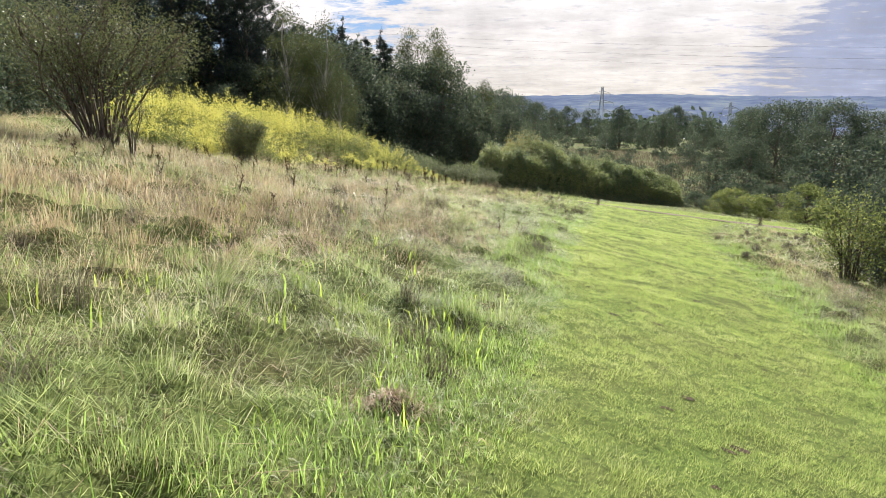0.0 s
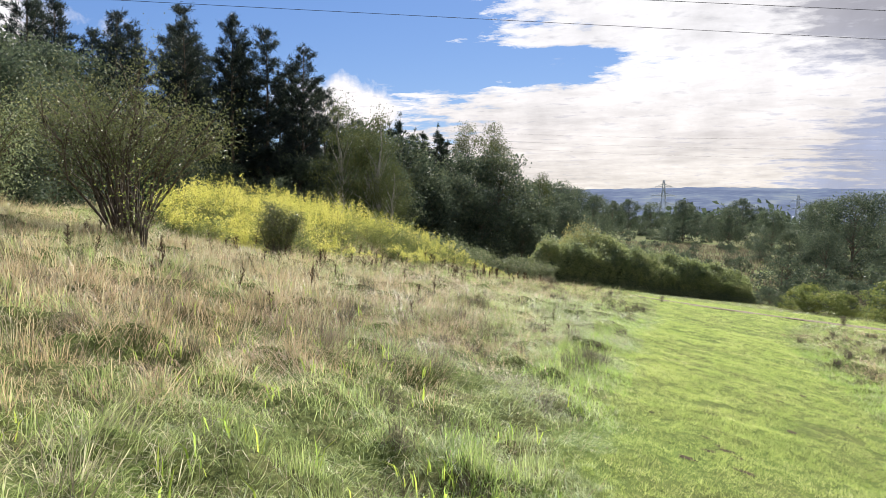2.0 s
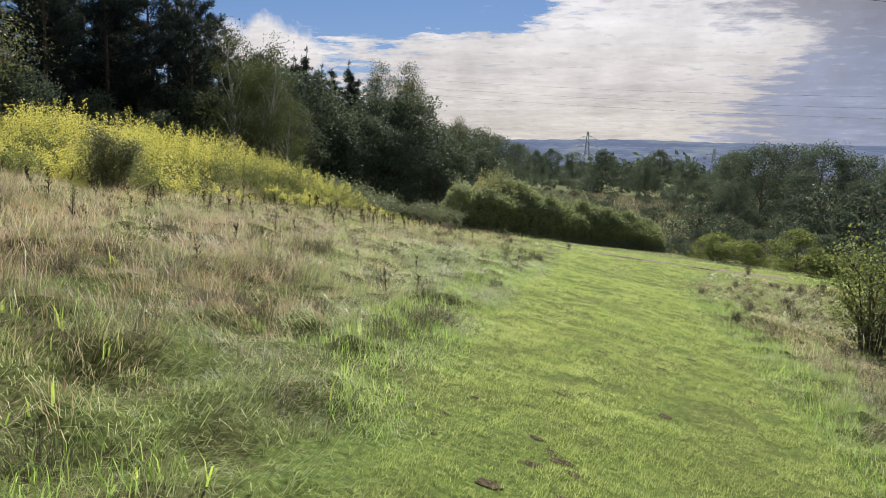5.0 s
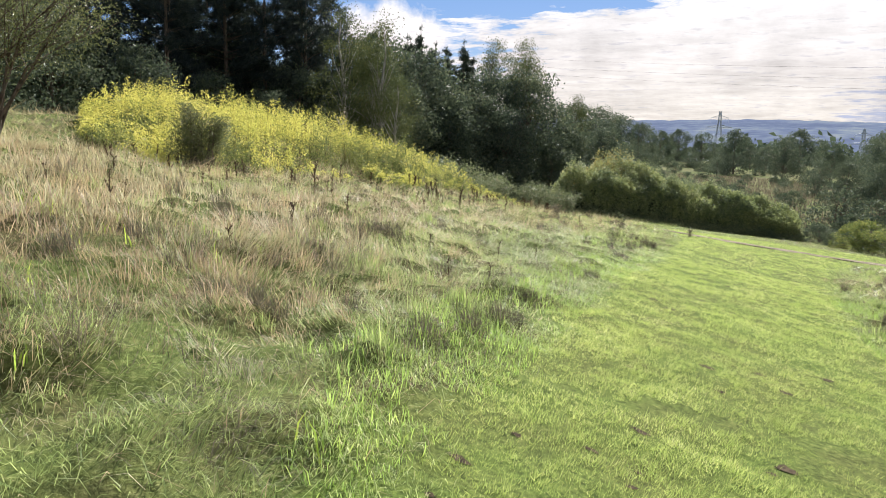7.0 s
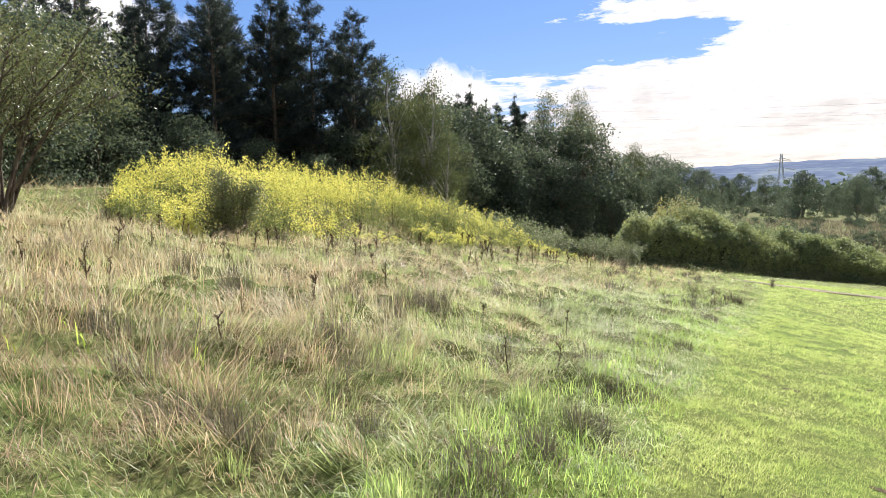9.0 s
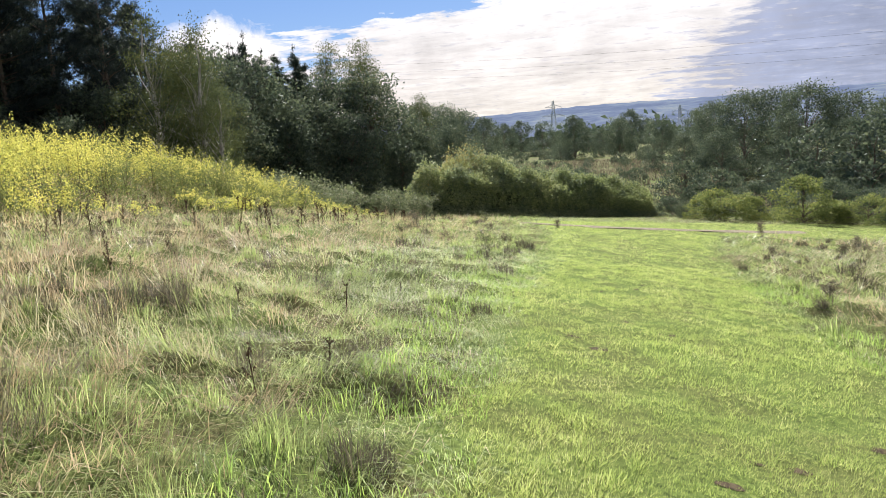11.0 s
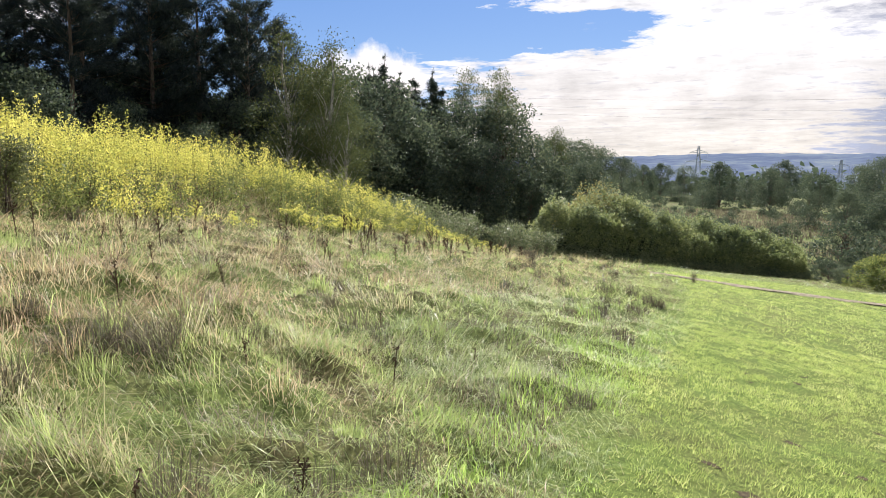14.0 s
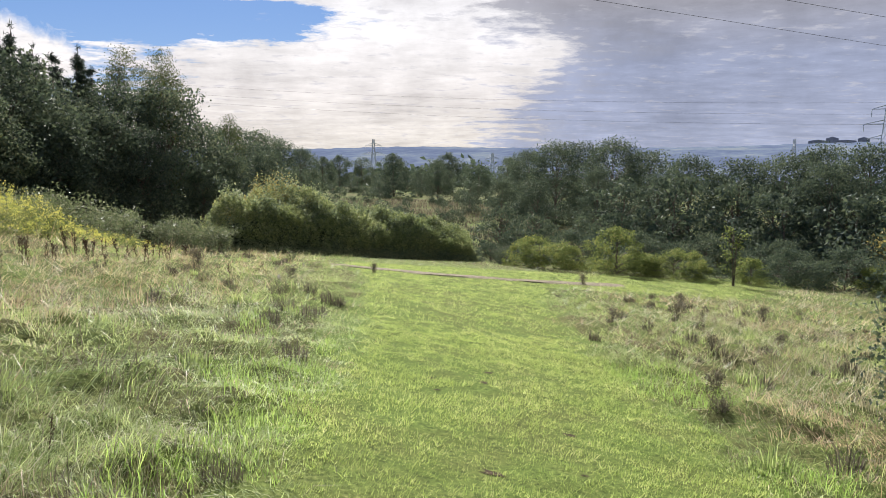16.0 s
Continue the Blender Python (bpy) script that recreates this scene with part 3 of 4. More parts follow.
def shrub(seed, h, w, stems, leaves, leaf, mat, label, bark=None, name="shrub", lowest=0.3, slim=0.4, twigs=5, base=0.12, group="", category="shrub", spread=0.14):
    """A many-stemmed shrub: stems fan out from one base, fork into twigs that carry the leaves."""
    rng = np.random.default_rng(seed)
    wood, tips = Wood(), []
    for j in range(stems):
        a = 2 * math.pi * (j + rng.uniform(-0.3, 0.3)) / stems
        q = rng.uniform(0.15, 1.0)
        root = np.array([math.cos(a), math.sin(a), 0]) * base * rng.uniform(0.3, 1.2) * w / 2
        end = np.array([math.cos(a) * w / 2 * q, math.sin(a) * w / 2 * q, h * (1.0 - 0.38 * q ** 2) * rng.uniform(0.8, 1.0)])
        mid = (root + end) / 2 + np.array([-math.cos(a), -math.sin(a), 0]) * 0.10 * w * q + rng.normal(0, 0.04 * w, 3)
        line = [root - np.array([0, 0, 0.15]), root * 0.6 + mid * 0.4, mid, mid * 0.45 + end * 0.55 + rng.normal(0, 0.03 * w, 3), end]
        r = 0.010 * h + 0.004
        wood.limb(line, [r, r * 0.8, r * 0.6, r * 0.4, 0.004], 5)
        for t in range(twigs):
            u = rng.uniform(lowest, 1.0)
            seg = min(3, int(u * 4))
            s = line[seg] + (line[seg + 1] - line[seg]) * (u * 4 - seg)
            b = a + rng.normal(0, 0.9)
            ln = rng.uniform(0.15, 0.42) * h * (1.1 - 0.5 * u)
            e = s + np.array([math.cos(b) * ln * 0.7, math.sin(b) * ln * 0.7, ln * rng.uniform(0.2, 0.9)])
            wood.limb(bent(rng, s, e, 0.05, 2), [r * 0.35, r * 0.22, 0.003], 4)
            tips += [s * (1 - g) + e * g for g in (0.45, 0.7, 0.9, 1.05)]
        tips += [line[3], end]
    tips = np.array(tips)
    per = max(1, leaves // len(tips))
    pts = np.repeat(tips, per, 0) + rng.normal(0, 1, (len(tips) * per, 3)) * spread * h * 0.6
    pts[:, 2] = np.maximum(pts[:, 2], 0.05)
    fol = leaf_mesh("foliage", pts, leaf, leaf * slim, mat, rng, 0.1)
    return assemble(name, [("branchwork", wood.mesh("branchwork", bark or M_BARK), ""), ("foliage", fol, "")], label, category, group)


def stand(ob, x, y, turn=0.0, scale=1.0, sink=0.0):
    ob.matrix_world = pose(x, y, float(land(x, y)) - sink, 0, 0, turn) @ Matrix.Diagonal((scale, scale, scale, 1))
    return ob


def again(ob, x, y, turn, scale=1.0, sink=0.0):
    m = pose(x, y, float(land(x, y)) - sink, 0, 0, turn) @ Matrix.Diagonal((scale, scale, scale, 1))
    made = copy_thing(ob, m)
    made.matrix_basis = m
    return made


# ---- the left wood ----
pines = [pine_tree(10 + i, h, w, "tall dark Scots pine at the wood's edge", s, group="pines of the wood")
         for i, (h, w, s) in enumerate(((12.5, 5.2, 0.20), (13.5, 5.8, 0.14), (12.0, 4.8, 0.24)))]
PINES = [(-32.0, 32.5, 12.6), (-29.0, 34.1, 13.3), (-28.2, 37.5, 14.1), (-27.5, 39.4, 13.9), (-26.6, 42.5, 13.8), (-32.8, 29.0, 11.9), (-36.0, 34.0, 12.5), (-27.0, 31.8, 11.4),
         (-28.6, 29.0, 9.6), (-30.0, 25.6, 11.5), (-33.8, 41.9, 13.5), (-31.3, 46.5, 13.4), (-30.3, 21.5, 11.0), (-33.0, 24.0, 12.0), (-29.5, 48.0, 13.0), (-31.2, 36.2, 13.0), (-33.5, 38.6, 13.6), (-30.6, 41.0, 13.8), (-28.9, 44.6, 13.6), (-35.2, 30.6, 11.8), (-33.4, 34.6, 12.6), (-29.6, 39.0, 12.0), (-27.6, 46.0, 12.2)]
for i, (x, y, h) in enumerate(PINES):
    src, base = pines[i % 3], (12.5, 13.5, 12.0)[i % 3]
    (stand if i < 3 else again)(src, x, y, 47 * i, h / base)
spruces = [pine_tree(30 + i, 14.0, 4.9, "dark conical spruce in the wood", 0.12, M_SPRUCE, True, "spruces of the wood", "spruce_tree") for i in range(2)]
for i, (x, y, h) in enumerate(((-27.8, 58.1, 13.9), (-26.9, 61.6, 13.2), (-26.5, 64.5, 14.2), (-31.0, 56.0, 13.0), (-29.5, 62.0, 12.5), (-26.3, 54.0, 10.5), (-25.4, 56.4, 12.2), (-24.5, 60.0, 12.4), (-29.0, 59.6, 13.6), (-25.2, 63.2, 12.6), (-27.4, 55.4, 12.4), (-28.2, 52.6, 12.0))):
    (stand if i < 2 else again)(spruces[i % 2], x, y, 71 * i, h / 14.0)
birches = [broad_tree(40, 9.6, 4.2, 70, 11000, 0.11, M_BIRCH, M_WHITEBARK, "slender birch with small yellowing leaves", 0.12, 1.0, 0.8, "birch_tree", "birches of the wood", 0.05),
           broad_tree(41, 14.4, 4.6, 90, 12000, 0.14, M_BIRCH, M_WHITEBARK, "tall birch with thin drooping sprays", 0.2, 0.9, 0.9, "birch_tree", "birches of the wood", 0.04)]
for i, (x, y, h, k) in enumerate(((-22.3, 40.6, 9.9, 0), (-25.1, 68.1, 14.4, 1), (-19.9, 39.8, 9.0, 0), (-18.4, 38.9, 5.9, 0), (-23.6, 70.8, 14.6, 1), (-19.4, 74.2, 9.9, 1), (-21.0, 41.5, 8.2, 0), (-21.8, 66.0, 12.4, 1))):
    (stand if i < 2 else again)(birches[k], x, y, 63 * i, h / (9.6, 14.4)[k])
oaks = [broad_tree(50, 8.0, 7.0, 110, 11500, 0.21, M_OAK, M_BARK, "dense dark green broadleaf tree", 0.03, 0.8, 0.2, "broadleaf_tree", "trees of the wood", 0.075, dome=0.85),
        broad_tree(51, 9.5, 6.5, 120, 11500, 0.21, M_OAK, M_BARK, "dark green broadleaf tree with uneven crown", 0.03, 0.7, 0.3, "broadleaf_tree", "trees of the wood", 0.065, dome=0.85),
        broad_tree(52, 9.0, 8.0, 120, 11500, 0.21, M_SCRUB, M_BARK, "rounded mid-green broadleaf tree", 0.02, 0.8, 0.2, "broadleaf_tree", "trees of the wood", 0.07, dome=0.85)]
LEFT = [(-24.3, 57.6, 9.4), (-23.2, 61.3, 11.2), (-21.0, 65.4, 11.5), (-20.7, 69.7, 9.0), (-20.3, 59.2, 7.8), (-22.5, 95.1, 9.7), (-23.7, 110.3, 9.0), (-25.2, 130.4, 8.6), (-23.3, 43.9, 6.2),
        (-26.9, 46.0, 7.6), (-30.4, 44.2, 7.5), (-34.4, 38.8, 7.5), (-36.7, 34.6, 7.4), (-38.5, 30.2, 7.6), (-36.3, 26.1, 7.1), (-34.7, 22.2, 7.4), (-31.4, 17.4, 6.6), (-27.0, 50.5, 8.5), (-24.0, 50.0, 6.0),
        (-29.0, 14.0, 6.0), (-25.0, 12.0, 5.0), (-22.0, 83.0, 9.5), (-38.0, 45.0, 9.5), (-42.0, 38.0, 9.0), (-42.0, 28.0, 9.0), (-40.0, 20.0, 8.0), (-36.0, 52.0, 10.0), (-35.0, 60.0, 10.0), (-27.5, 23.5, 7.6), (-29.0, 26.5, 8.2), (-26.0, 20.0, 7.0), (-31.5, 22.5, 8.4), (-28.5, 18.0, 7.2)]
for i, (x, y, h) in enumerate(LEFT):
    (stand if i < 3 else again)(oaks[i % 3], x, y, 83 * i, h / (8.0, 9.5, 9.0)[i % 3])

MORE = [(-20.5, 17.0, 5.2), (-22.5, 20.5, 6.0), (-21.5, 13.5, 5.0), (-24.5, 16.5, 6.2), (-25.0, 24.5, 5.0), (-24.8, 28.5, 4.6), (-24.6, 32.5, 4.4), (-24.6, 36.5, 4.4), (-25.5, 40.0, 6.5), (-26.0, 48.5, 10.0),
        (-25.0, 52.5, 10.5), (-28.0, 52.0, 11.5), (-30.0, 39.0, 8.0), (-27.2, 26.5, 6.0), (-23.2, 47.0, 7.5), (-22.5, 53.5, 7.5), (-22.0, 57.0, 8.5), (-29.5, 66.0, 12.0), (-18.0, 64.0, 6.0), (-18.5, 70.0, 7.0), (-17.5, 78.0, 7.0), (-19.5, 86.0, 8.0)]
for i, (x, y, h) in enumerate(MORE):
    again(oaks[(0, 1, 0, 1, 2)[i % 5]], x, y, 59 * i + 20, h / (8.0, 9.5, 9.0)[(0, 1, 0, 1, 2)[i % 5]])

# ---- valley trees ----
far_oaks = [broad_tree(57, 8.0, 7.4, 70, 7600, 0.27, M_OAK, M_BARK, "rounded tree standing in the valley", 0.02, 0.8, 0.2, "broadleaf_tree", "valley trees", 0.085, dome=0.9),
            broad_tree(58, 9.0, 7.4, 80, 8000, 0.27, M_SCRUB, M_BARK, "rounded tree standing in the valley", 0.02, 0.8, 0.2, "broadleaf_tree", "valley trees", 0.08, dome=0.9)]
VALLEY = [(-31.6, 211.1, 8.3), (-24.2, 202.1, 7.8), (-11.4, 148.1, 7.7), (-2.9, 138.5, 7.0), (-1.1, 173.6, 8.5), (4.2, 143.5, 6.9), (-6.9, 163.4, 5.1), (-34.6, 180.1, 9.1), (-32.6, 190.7, 7.6),
          (-24.7, 115.7, 5.4), (-26.4, 110.1, 7.3), (12.7, 152.9, 9.0), (-10.8, 178.2, 5.0), (-23.5, 222.3, 5.5), (3.2, 243.5, 7.5), (-40.0, 160.0, 9.5), (-48.0, 200.0, 10.0), (14.0, 200.0, 9.0), (-17.0, 240.0, 7.0)]
for i, (x, y, h) in enumerate(VALLEY):
    (stand if i < 2 else again)(far_oaks[i % 2], x, y, 37 * i, h / (8.0, 9.0)[i % 2])
RIGHT = [(4.2, 79.4, 5.2), (7.1, 77.1, 5.3), (11.3, 94.7, 9.3), (9.6, 108.0, 8.6), (14.8, 100.2, 9.6), (16.1, 87.7, 9.7), (13.2, 80.2, 6.7), (20.7, 90.7, 8.8), (21.0, 78.1, 8.2), (17.0, 75.1, 6.4),
         (24.0, 74.8, 8.0), (26.4, 71.7, 8.5), (30.5, 74.1, 9.4), (27.4, 66.4, 7.9), (31.7, 68.9, 9.4), (32.4, 63.8, 9.2), (34.2, 60.0, 9.3), (35.9, 56.2, 9.4), (38.6, 50.3, 9.3), (40.0, 44.0, 9.0), (42.0, 37.0, 9.0)]
for i, (x, y, h) in enumerate(RIGHT):
    tagged(again(oaks[(i * 2 + 1) % 3], x, y, 53 * i + 11, h / (8.0, 9.5, 9.0)[(i * 2 + 1) % 3]), "dense dark tree of the lower wood", group="trees of the lower wood")

scrubs = [broad_tree(55, 2.6, 4.2, 44, 2200, 0.23, M_SCRUB, M_BARK, "low green thicket on the valley side", 0.0, 0.5, 0.2, "thicket", "valley thickets", 0.14, dome=1.0),
          broad_tree(56, 3.4, 4.4, 44, 2200, 0.23, M_OAK, M_BARK, "dark thicket on the valley side", 0.0, 0.5, 0.2, "thicket", "valley thickets", 0.12, dome=1.0)]
rng = np.random.default_rng(4)
spots, n = [], 0
while len(spots) < 62:
    y = rng.uniform(64, 190)
    x = rng.uniform(-0.2 * y - 8, 0.13 * y + 6)
    if abs(x + 6) < 7 and 78 < y < 128:
        continue
    if rough(x, y, 9.0, 3.0) > -0.2 and all(math.hypot(x - a, y - b) > 2.6 for a, b in spots):
        spots.append((x, y))
for i, (x, y) in enumerate(spots):
    (stand if i < 2 else again)(scrubs[i % 2], x, y, 77 * i, rng.uniform(0.5, 1.15))

for i, (x, y) in enumerate(((24.0, 66.0), (27.0, 62.0), (30.0, 59.0), (32.5, 56.0), (34.5, 52.0), (29.5, 66.5), (21.0, 68.0), (17.0, 70.0), (36.5, 48.0), (13.5, 72.0), (25.0, 70.0))):
    again(scrubs[1], x, y, 67 * i, 1.5 + 0.1 * (i % 4))
for i in range(16):
    x, y = rng.uniform(-14, 1), rng.uniform(80, 128)
    again(scrubs[i % 2], x, y, 41 * i, rng.uniform(0.3, 0.62))
n = 9000
x, y = rng.uniform(-22, 10, n), rng.uniform(66, 135, n)
k = rough(x, y, 3.0, 1.0) > -0.3
x, y = x[k], y[k]
tagged(new("rough_heath", blades("rough_heath", np.stack([x, y, land(x, y) - 0.05], 1), rng.uniform(0.25, 0.8, len(x)), np.full(len(x), 0.16), rng.uniform(0, 0.8, len(x)),
                                 rng.uniform(0, 6.28, len(x)), M_DEAD, False, rng)), "brown dead heath on the valley side", "heath", kind="stuff")

# far woodland across the valley floor
rng = np.random.default_rng(5)
n = 900
ang, rad = rng.uniform(-0.75, 0.85, n), rng.uniform(0, 1, n) ** 1.6 * 1000 + 230
cx, cy = rad * np.sin(ang), rad * np.cos(ang)
keep = (rough(cx, cy, 60) > -0.25)
cx, cy, rad = cx[keep], cy[keep], rad[keep]
size = rng.uniform(2.5, 5.0, len(cx))
per = 34
pts = np.stack([np.repeat(cx, per), np.repeat(cy, per), np.repeat(land(cx, cy) + size * 0.8, per)], 1) + rng.normal(0, 1, (len(cx) * per, 3)) * np.repeat(size, per)[:, None] * np.array([0.55, 0.55, 0.45])
tagged(new("far_woodland", leaf_mesh("far_woodland", pts, np.repeat(size, per) * 0.5, np.repeat(size, per) * 0.4, M_FAR, rng)),
       "hazy hedgerow trees across the valley floor", "woodland", kind="stuff")

# ---- shrubs near the walk ----
willow = stand(shrub(60, 3.6, 4.7, 30, 24000, 0.06, M_OLIVE, "many-stemmed willow shrub with small olive leaves", slim=0.38, twigs=11, lowest=0.45, spread=0.10), -12.0, 14.2)
sapling = stand(shrub(61, 1.6, 0.7, 5, 420, 0.055, M_LIME, "young sapling with large bright green leaves", slim=0.6, twigs=5, lowest=0.35, name="sapling", category="sapling"), -8.8, 11.6)
stand(shrub(62, 2.8, 3.4, 16, 9000, 0.075, M_OLIVE, "leafy olive-green shrub beside the willow", slim=0.45, twigs=8, lowest=0.1), -15.0, 12.0)
stand(shrub(63, 3.6, 4.0, 16, 9000, 0.09, M_BRAMBLE, "tall green shrub below the wood", slim=0.5, twigs=8, lowest=0.05), -18.5, 15.0)
darkbush = stand(shrub(64, 1.45, 1.25, 22, 14000, 0.05, M_OLIVE, "small dense dark green bush in the yellow herbs", slim=0.4, twigs=7, lowest=0.0, name="bush", category="bush", base=0.5, spread=0.10), -11.1, 18.5)
stand(shrub(65, 3.2, 3.5, 26, 22000, 0.075, M_OAK, "dark dense hawthorn bush beside the path", slim=0.6, twigs=8, lowest=0.0, name="bush", category="bush", base=0.4), 6.7, 22.3)
stand(shrub(66, 2.2, 1.9, 14, 4000, 0.07, M_LIME, "yellow-green hawthorn in front of a dark bush", slim=0.65, twigs=7, lowest=0.1, name="bush", category="bush", base=0.2), 4.9, 20.1)
silver = stand(shrub(67, 1.7, 2.6, 14, 2600, 0.11, M_SILVER, "grey-leaved sallow at the end of the bank", slim=0.5, twigs=7, lowest=0.05, name="bush", category="bush", base=0.4), -14.8, 38.9)
for i, (x, y, s, m) in enumerate(((-16.6, 39.6, 1.1, 0), (-13.4, 41.3, 0.85, 0), (-12.3, 43.5, 0.9, 0), (-18.0, 41.5, 1.25, 0), (-10.8, 44.5, 0.8, 0), (-15.3, 43.6, 1.0, 0), (-17.8, 42.8, 1.35, 0), (-20.2, 41.6, 1.6, 0), (-13.0, 47.0, 1.0, 0), (-16.6, 46.9, 1.3, 0), (-19.4, 46.4, 1.6, 0))):
    again(silver, x, y, 70 * i, s)
stub = stand(shrub(68, 0.55, 0.5, 6, 160, 0.09, M_SILVER, "tiny grey-leaved sapling in the grass", slim=0.5, twigs=3, lowest=0.1, name="sapling", category="sapling"), -6.8, 41.4)
hedge_bushes = [broad_tree(70, 2.0, 4.6, 80, 8000, 0.12, M_LIME, M_BARK, "yellow-green bush along the track", 0.0, 0.55, 0.2, "bush", "bushes along the track", 0.11, dome=1.0),
                broad_tree(71, 2.2, 4.8, 80, 7200, 0.12, M_SCRUB, M_BARK, "green bramble bush along the track", 0.0, 0.5, 0.2, "bush", "bushes along the track", 0.12, dome=1.0),
                broad_tree(73, 2.4, 3.2, 60, 6000, 0.11, M_LIME, M_BARK, "upright yellowing bush along the track", 0.0, 0.7, 0.2, "bush", "bushes along the track", 0.10, dome=1.0)]
HBUSH = [(2.1, 59.8, 1.6, 1), (3.3, 58.2, 1.5, 1), (4.7, 55.5, 2.6, 0), (6.7, 56.0, 1.7, 2), (9.1, 54.8, 3.0, 2), (10.6, 56.0, 1.9, 0), (12.6, 55.2, 2.4, 0), (14.6, 56.2, 1.7, 1), (17.0, 55.0, 1.8, 2), (19.9, 56.4, 2.6, 1),
         (22.4, 54.7, 3.0, 1), (24.2, 52.2, 2.6, 0), (26.4, 50.2, 3.4, 1), (21.3, 60.8, 3.0, 1), (17.1, 62.5, 3.0, 1), (28.5, 46.0, 3.2, 1), (12.0, 60.5, 3.0, 1), (7.5, 60.5, 2.8, 1)]
first = set()
for i, (x, y, h, k) in enumerate(HBUSH):
    (again if k in first else stand)(hedge_bushes[k], x, y, 61 * i, h / 2.6, 0.25)
    first.add(k)
stand(shrub(72, 3.3, 0.9, 4, 420, 0.16, M_LIME, "tall thin sapling with pale green leaves", slim=0.6, twigs=6, lowest=0.2, name="sapling", category="sapling", spread=0.06), 15.1, 52.6)

# the bramble bank: a long foliage-covered bank with a rust-coloured crown at its high end
rng = np.random.default_rng(8)


def bank_point(t, s):
    """t along the bank, s across it from front to back."""
    x = -13.6 + 14.6 * t
    y = 50.6 + 8.0 * t + 1.0 * np.sin(t * 3) + (s - 0.1) * (9.5 - 6.0 * t)
    hgt = np.interp(t, [-0.05, 0.0, 0.08, 0.3, 0.6, 0.85, 0.97, 1.02], [0.2, 3.2, 4.5, 4.2, 3.2, 2.3, 1.5, 0.2])
    prof = np.interp(s, [0.0, 0.06, 0.14, 0.4, 0.75, 0.9, 1.0], [0.12, 0.36, 0.56, 0.84, 1.0, 0.9, 0.0])
    return x, y, hgt * prof


n = 60000
t, s = rng.uniform(0, 1.0, n), rng.uniform(0, 1, n) ** 1.6 * 0.9
x, y, h = bank_point(t, s)
lump = 0.86 + 0.20 * rough(x, y, 0.7) + 0.20 * rough(x, y, 0.22, 1.0)
z = land(x, y) + np.maximum(0.1, h * lump * np.where(s < 0.14, rng.uniform(0.05, 1.0, n), rng.uniform(0.8, 1.12, n)) + rng.normal(0, 0.06, n))
pts = np.stack([x + rng.normal(0, 0.12, n), y + rng.normal(0, 0.12, n), z], 1)
rust = (t < 0.22 + rng.normal(0, 0.06, n)) & (s > 0.34) & (rng.uniform(0, 1, n) < 0.6)
m, per = 3000, 18
st, ss = rng.uniform(0.0, 0.99, m), rng.uniform(0, 1, m) ** 1.3 * 0.85 + 0.02
sx, sy, sh = bank_point(st, ss)
sz = land(sx, sy) + sh * (0.80 + 0.20 * rough(sx, sy, 0.7))
reach = np.repeat(rng.uniform(0.3, 0.75, m), per)
up = rng.uniform(0, 1, m * per)
shoots = np.repeat(np.stack([sx, sy, sz], 1), per, 0) + rng.normal(0, 1, (m * per, 3)) * (0.11 * (1.1 - up))[:, None] * np.array([1, 1, 0.3])
shoots[:, :2] += np.repeat(rng.normal(0, 0.12, (m, 2)), per, 0) * (up * reach)[:, None]
shoots[:, 2] += up * reach
bank = assemble("bramble_bank", [("shoots", leaf_mesh("shoots", shoots, 0.13, 0.06, M_SHOOT, rng), "upright yellow-green leafy shoots"),
                                 ("foliage", leaf_mesh("foliage", pts[~rust], 0.16, 0.09, M_BRAMBLE, rng), ""),
                                 ("rusty_foliage", leaf_mesh("rusty_foliage", pts[rust], 0.15, 0.08, M_RUST, rng), "rust-tinged leaves")],
                "long bank of bramble and nettle beside the track", "hedge")
tt, ss = np.linspace(0, 1, 40), np.linspace(0, 1, 12)
T, S = np.meshgrid(tt, ss)
X, Y, Hh = bank_point(T, S)
core = raw_mesh("earth_core", np.stack([X, Y, land(X, Y) - 0.25 + Hh * 0.60], -1).reshape(-1, 3), None, M_LITTER, True,
                np.array([(a * 40 + b, a * 40 + b + 1, a * 40 + b + 41, a * 40 + b + 40) for a in range(11) for b in range(39)]))
ob = new("earth_core", core)
ob.parent = bank

# ---- yellow herbs on the bank ----
rng = np.random.default_rng(9)
n = 3400
x, y = rng.uniform(-23, -8.5, n * 6), rng.uniform(15.5, 41, n * 6)
front = -10.6 - 0.6 * rough(x, y, 2.0) - 0.03 * (y - 17) + np.clip(y - 33, 0, 9) * 0.12
keep = (x < front) & (x > -22.5 + np.clip(y - 34, 0, 8) * 1.2) & (rough(x, y, 0.9, 3.0) > -0.75) & (np.hypot(x + 11.1, y - 18.5) > 0.55)
keep &= (rng.uniform(0, 1, len(x)) < np.clip((41.5 - y) / 4, 0, 1)) & (y > 17.0 + np.maximum(0, -13.0 - x) * 0.75)
x, y = x[keep][:n], y[keep][:n]
h = rng.uniform(0.7, 1.5, len(x)) * (1 + 0.3 * rough(x, y, 0.6, 1.5)) * np.clip(1.05 - np.clip(y - 31, 0, 9) * 0.09, 0.4, 1) * np.clip(0.30 + (front[keep][:n] - x) * 0.45, 0.30, 1) * np.clip(0.5 + (y - 17.0 - np.maximum(0, -13.0 - x) * 0.75) * 0.16, 0.5, 1)
z = land(x, y)
per = 90
u = rng.uniform(0.02, 1.0, (len(x), per))
base = np.stack([x, y, z], 1)
lean = rng.normal(0, 0.12, (len(x), 2))
pts = np.repeat(base, per, 0)
uu, hh = u.ravel(), np.repeat(h, per)
pts[:, 2] += uu * hh
